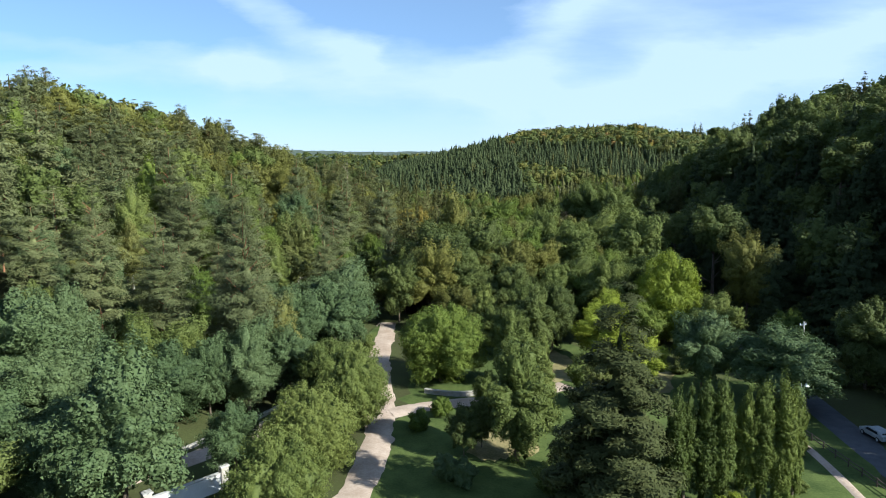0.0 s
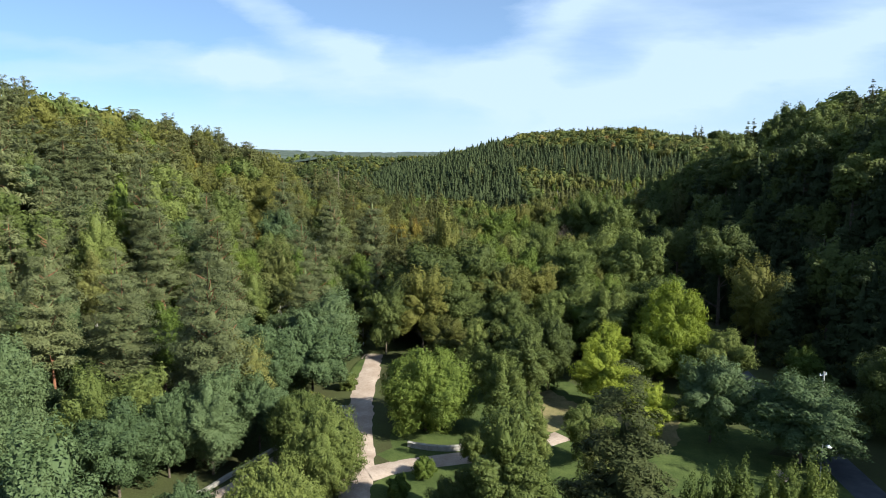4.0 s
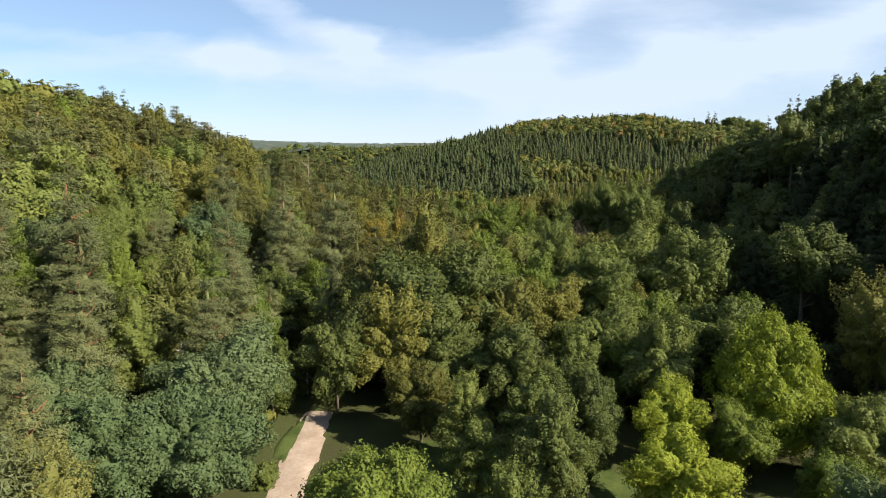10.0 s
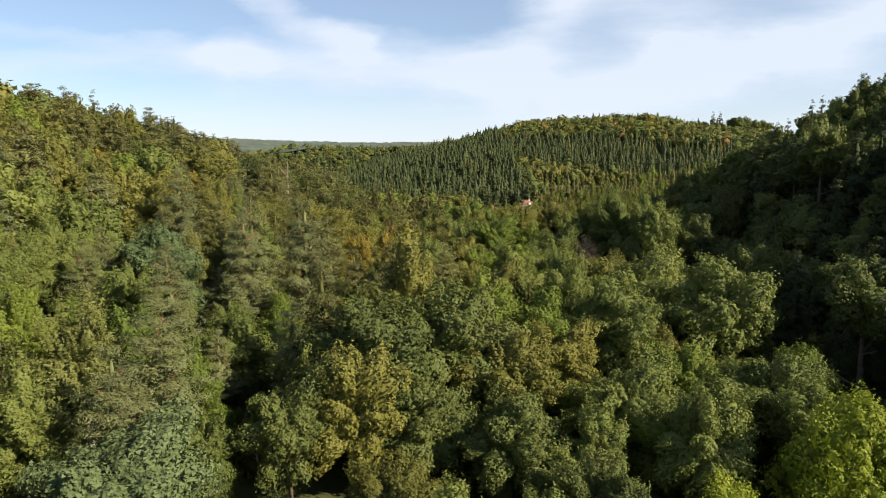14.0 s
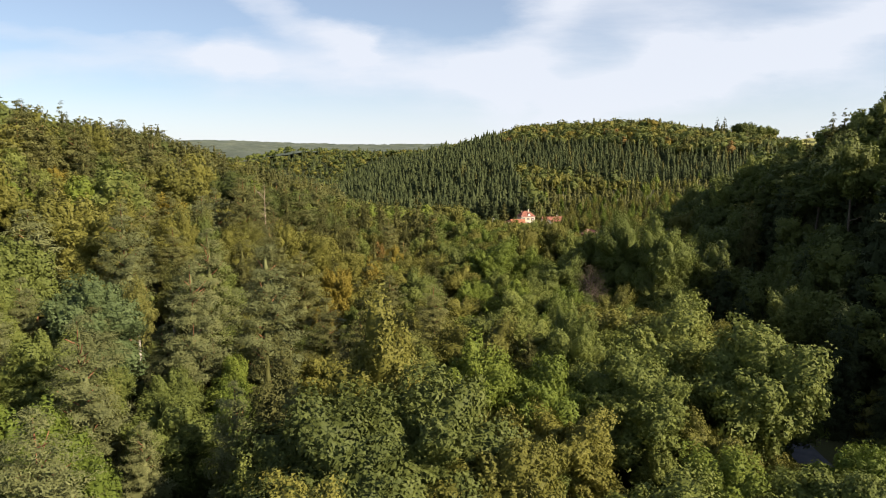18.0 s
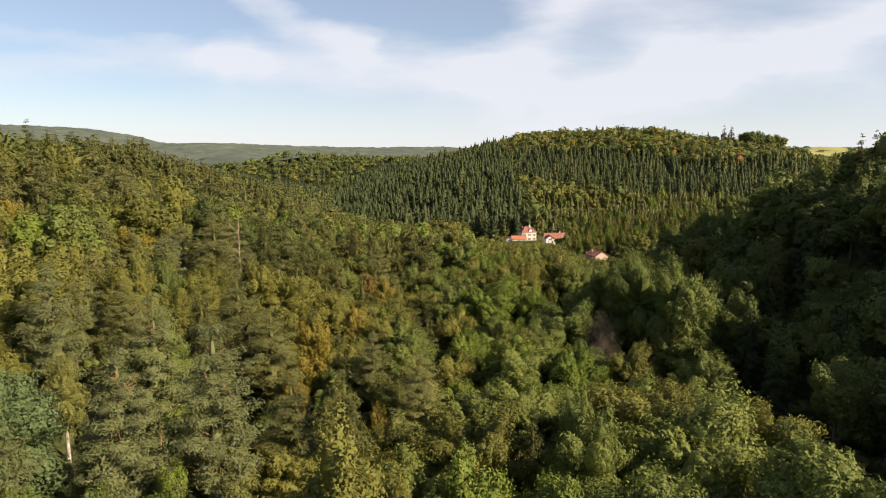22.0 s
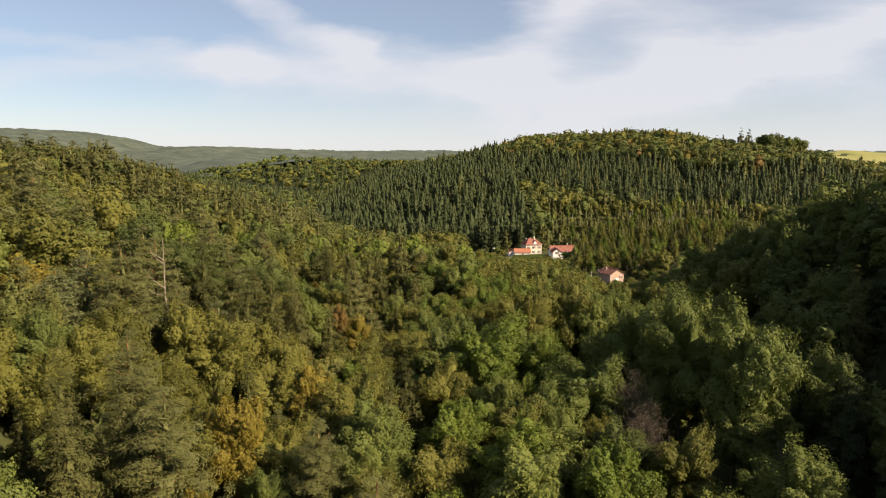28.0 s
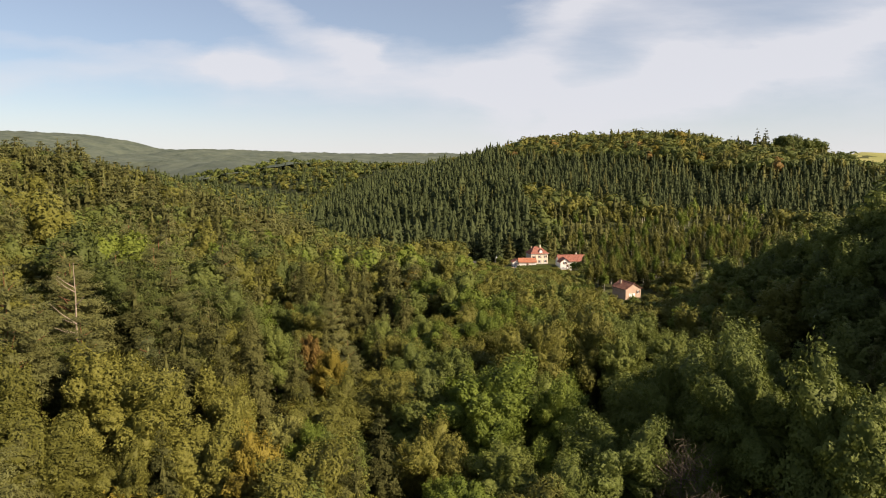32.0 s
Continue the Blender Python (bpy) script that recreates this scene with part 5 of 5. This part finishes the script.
def build_gate_wall():
    """A white rendered wall between two stone piers at the drive."""
    wall = tagged(new("gate_wall"), "white rendered garden wall between stone gate piers", "wall")
    a, b = Vector((-24.8, 67.0, 0)), Vector((-30.6, 61.0, 0))
    mid, ang = (a + b) / 2, math.degrees(math.atan2(b.y - a.y, b.x - a.x))
    z = land_at(mid.x, mid.y)
    part("wall", boxed(((b - a).length, 0.35, 2.6), (mid.x, mid.y, z + 0.7), ang, 0.02), WHITE, wall)
    part("coping", boxed(((b - a).length, 0.5, 0.12), (mid.x, mid.y, z + 2.06), ang, 0.02), CONCRETE, wall)
    for p in (a, b):
        pier = part("pier", boxed((0.85, 0.85, 3.2), (p.x, p.y, z + 1.1), ang, 0.04), STONE, wall, "grey stone gate pier")
        part("cap", boxed((1.05, 1.05, 0.18), (p.x, p.y, z + 2.79), ang, 0.03), CONCRETE, pier)


def build_snag(x, y, h, seed):
    """A dead tree, bleached and broken."""
    rng = np.random.default_rng(seed)
    v, f = trunk(rng, h, h * 0.009, 0.05, 9, 0.17, 0.45, 7)
    ob = thing("dead_tree", x, y, 0, "bleached dead tree with broken bare branches", "dead tree", "dead trees")
    stem = new("trunk", mesh_np("trunk", v, f, [DEAD_WOOD]))
    stem.parent = ob


def build_bare_tree(x, y, h, seed):
    rng = np.random.default_rng(seed)
    ob = thing("bare_tree", x, y, 0, "grey-brown leafless tree with fine twigs", "tree", "dead trees")
    stem = new("trunk", mesh_np("trunk", *trunk(rng, h * 0.8, h * 0.014, 0.04, 16, 0.4, 0.2, 6), [BARK]))
    stem.parent = ob
    parts = []
    for i in range(650):
        d = unit(rng.normal(size=3) * 0.8 + np.array([0, 0, 1.0]))
        p = np.array([0, 0, h * 0.58]) + unit(rng.normal(size=3)) * np.array([0.26, 0.26, 0.36]) * h * rng.uniform(0.3, 1)
        parts.append(tube([p, p + d * 1.0, p + d * 1.7 + rng.normal(0, 0.2, 3)], [0.03, 0.02, 0.008], 3))
    spray_ob = new("twig_spray", mesh_np("twig_spray", *join(parts), [BARK]))
    spray_ob.parent = ob


def build_rubble(x, y, n, seed, label):
    rng = np.random.default_rng(seed)
    parts = []
    for i in range(n):
        iv, jf = ICOS[0]
        s = rng.uniform(0.15, 0.55)
        px, py = x + rng.normal(0, 1.0), y + rng.normal(0, 1.6)
        parts.append((iv * s * rng.uniform(0.6, 1.2, (12, 1)) * np.array([1, 1, 0.7]) + (px, py, land_at(px, py) + s * 0.35), jf))
    tagged(new("rubble", mesh_np("rubble", *join(parts), [STONE])), label, "rubble", kind="stuff")


def build_hedge():
    rng = np.random.default_rng(5)
    hedge = thing("hedge", 62, 495, 8, "tall clipped dark green hedge before the house", "hedge")
    w, d, h = 17.0, 3.6, 4.4
    bm = boxed((w, d, h), (0, 0, h / 2 - 0.3), 0, 0.5)
    part("hedge_core", bm, LEAF["dark"], hedge)
    n = 5200
    p = np.column_stack([rng.uniform(-w / 2, w / 2, n), rng.uniform(-d / 2, d / 2, n), rng.uniform(0, h - 0.3, n)])
    side = rng.integers(0, 3, n)
    nrm = rng.normal(0, 0.35, (n, 3))
    for k, (axis, lim) in enumerate(((1, d / 2), (0, w / 2), (2, h - 0.3))):
        m = side == k
        sg = np.where(rng.random(m.sum()) < 0.6, -1, 1) if axis < 2 else np.ones(m.sum())
        p[m, axis] = sg * lim + rng.normal(0, 0.07, m.sum()) if axis < 2 else lim + rng.normal(0, 0.07, m.sum())
        nrm[m, axis] += sg
    leaf = new("leaves", mesh_np("leaves", *leaves(rng, p, unit(nrm), 0.2), [LEAF["green"]]))
    leaf.parent = hedge


build_hamlet()
build_hedge()
build_car(57.4, 80.5, 95, METAL, "grey car parked beside the shaded road")
build_car(82.3, 452, 100, DARK_PAINT, "dark grey hatchback on the road by the cottage")
build_car(56.5, 510, 20, WHITE_PAINT, "white van parked beside the annex", 0.5)
build_car(81, 500, 80, WHITE_PAINT, "white car parked on the driveway")
build_fence()
build_street_lamp(50.2, 86, 20)
build_street_lamp(44, 515, -40)
build_street_lamp(30, 536, -40)
build_utility_pole(54, 93, 12.8)
build_sign(57.6, 78)
build_curved_wall()
build_path_wall()
build_gate_wall()
build_snag(-42.5, 281, 28, 3)
build_snag(-62, 283, 19, 4)
build_snag(-83, 405, 20, 5)
build_bare_tree(50, 262, 18.5, 6)
build_bare_tree(48.5, 251, 16.5, 8)
build_rubble(-14.6, 110, 34, 3, "pale rubble and stones along the drive's edge")
ribbon("footpath", [(42, 40), (45, 62), (46.6, 74), (46.9, 90)], 1.7, 0.12, GRAVEL, "narrow pale footpath on the lawn", "path", 0.15)
SHRUBS = [(-3.6, 83, 3.0, "lime", 1.0), (-0.3, 88, 3.0, "lime", 0.95), (0.3, 69, 3.6, "blue", 0.9), (2.2, 67.5, 3.4, "blue", 0.8), (7.2, 92, 3.5, "green", 0.8), (27, 58, 3.2, "yellow", 1.2), (30, 60, 3.0, "yellow", 1.2), (33.5, 59, 2.6, "yellow", 1.1), (36, 64, 2.2, "lime", 1.0), (22, 66, 4, "green", 1.0), (23, 106, 2.2, "green", 1.3), (26.5, 104, 2.0, "blue", 1.3), (12, 66, 3.6, "green", 1.0), (41, 107, 2.4, "dark", 1.1), (-16, 104, 3.0, "olive", 1.0), (-15.5, 121, 3.2, "green", 1.0),
          (25, 75, 2.6, "dark", 1.2), (29, 76, 2.2, "green", 1.2), (33, 77, 2.8, "dark", 1.3), (37, 78, 2.4, "green", 1.2), (41, 79, 2.8, "dark", 1.2), (44, 76, 2.6, "olive", 1.2), (24, 70, 3.2, "dark", 1.1), (31, 65, 2.2, "dark", 1.2), (39, 67, 2.0, "green", 1.3)]
for i, (x, y, h, leaf, wide) in enumerate(SHRUBS):
    plant("shrub", x, y, h, leaf, 0, i, wide, " on the park lawn", "park shrubs")
SMALL = [("broadleaf_tree", 2.4, 75, 6.8, "dark", 0.85), ("broadleaf_tree", 4.8, 77.5, 7.2, "dark", 0.8), ("broadleaf_tree", 6.3, 90, 6.5, "green", 0.8), ("slender_tree", 13.2, 88, 13, "green", 1.1), ("slender_tree", 21, 121, 15, "dark", 1.2), ("forest_tree", 24, 128, 13, "dark", 1.0), ("broadleaf_tree", 22, 92, 9, "green", 1.0), ("broadleaf_tree", 40, 122, 10, "lime", 0.9), ("broadleaf_tree", 52, 119, 12, "green", 1.1), ("birch_tree", 20, 80, 13, "birch", 1.1)]
plant_list(SMALL, group="park trees")
TAKEN += [(r[1], r[2], 3.2) for r in SMALL]

for i, (x, y, h) in enumerate([(87, 503, 6), (90, 508, 7), (93.5, 511, 7.5), (89, 498, 5.5), (92, 500, 6), (95.5, 504, 7), (86, 494, 4.5), (98, 512, 8), (83.5, 489, 4), (71.5, 500, 3.2), (49, 497, 4), (53, 492, 3.5)]):
    plant("spruce_tree" if i % 3 else "forest_tree", x, y, h, "spruce" if i % 3 else "green", 1, i, 1.5, " beside the hamlet", "hamlet trees")
build_forest()
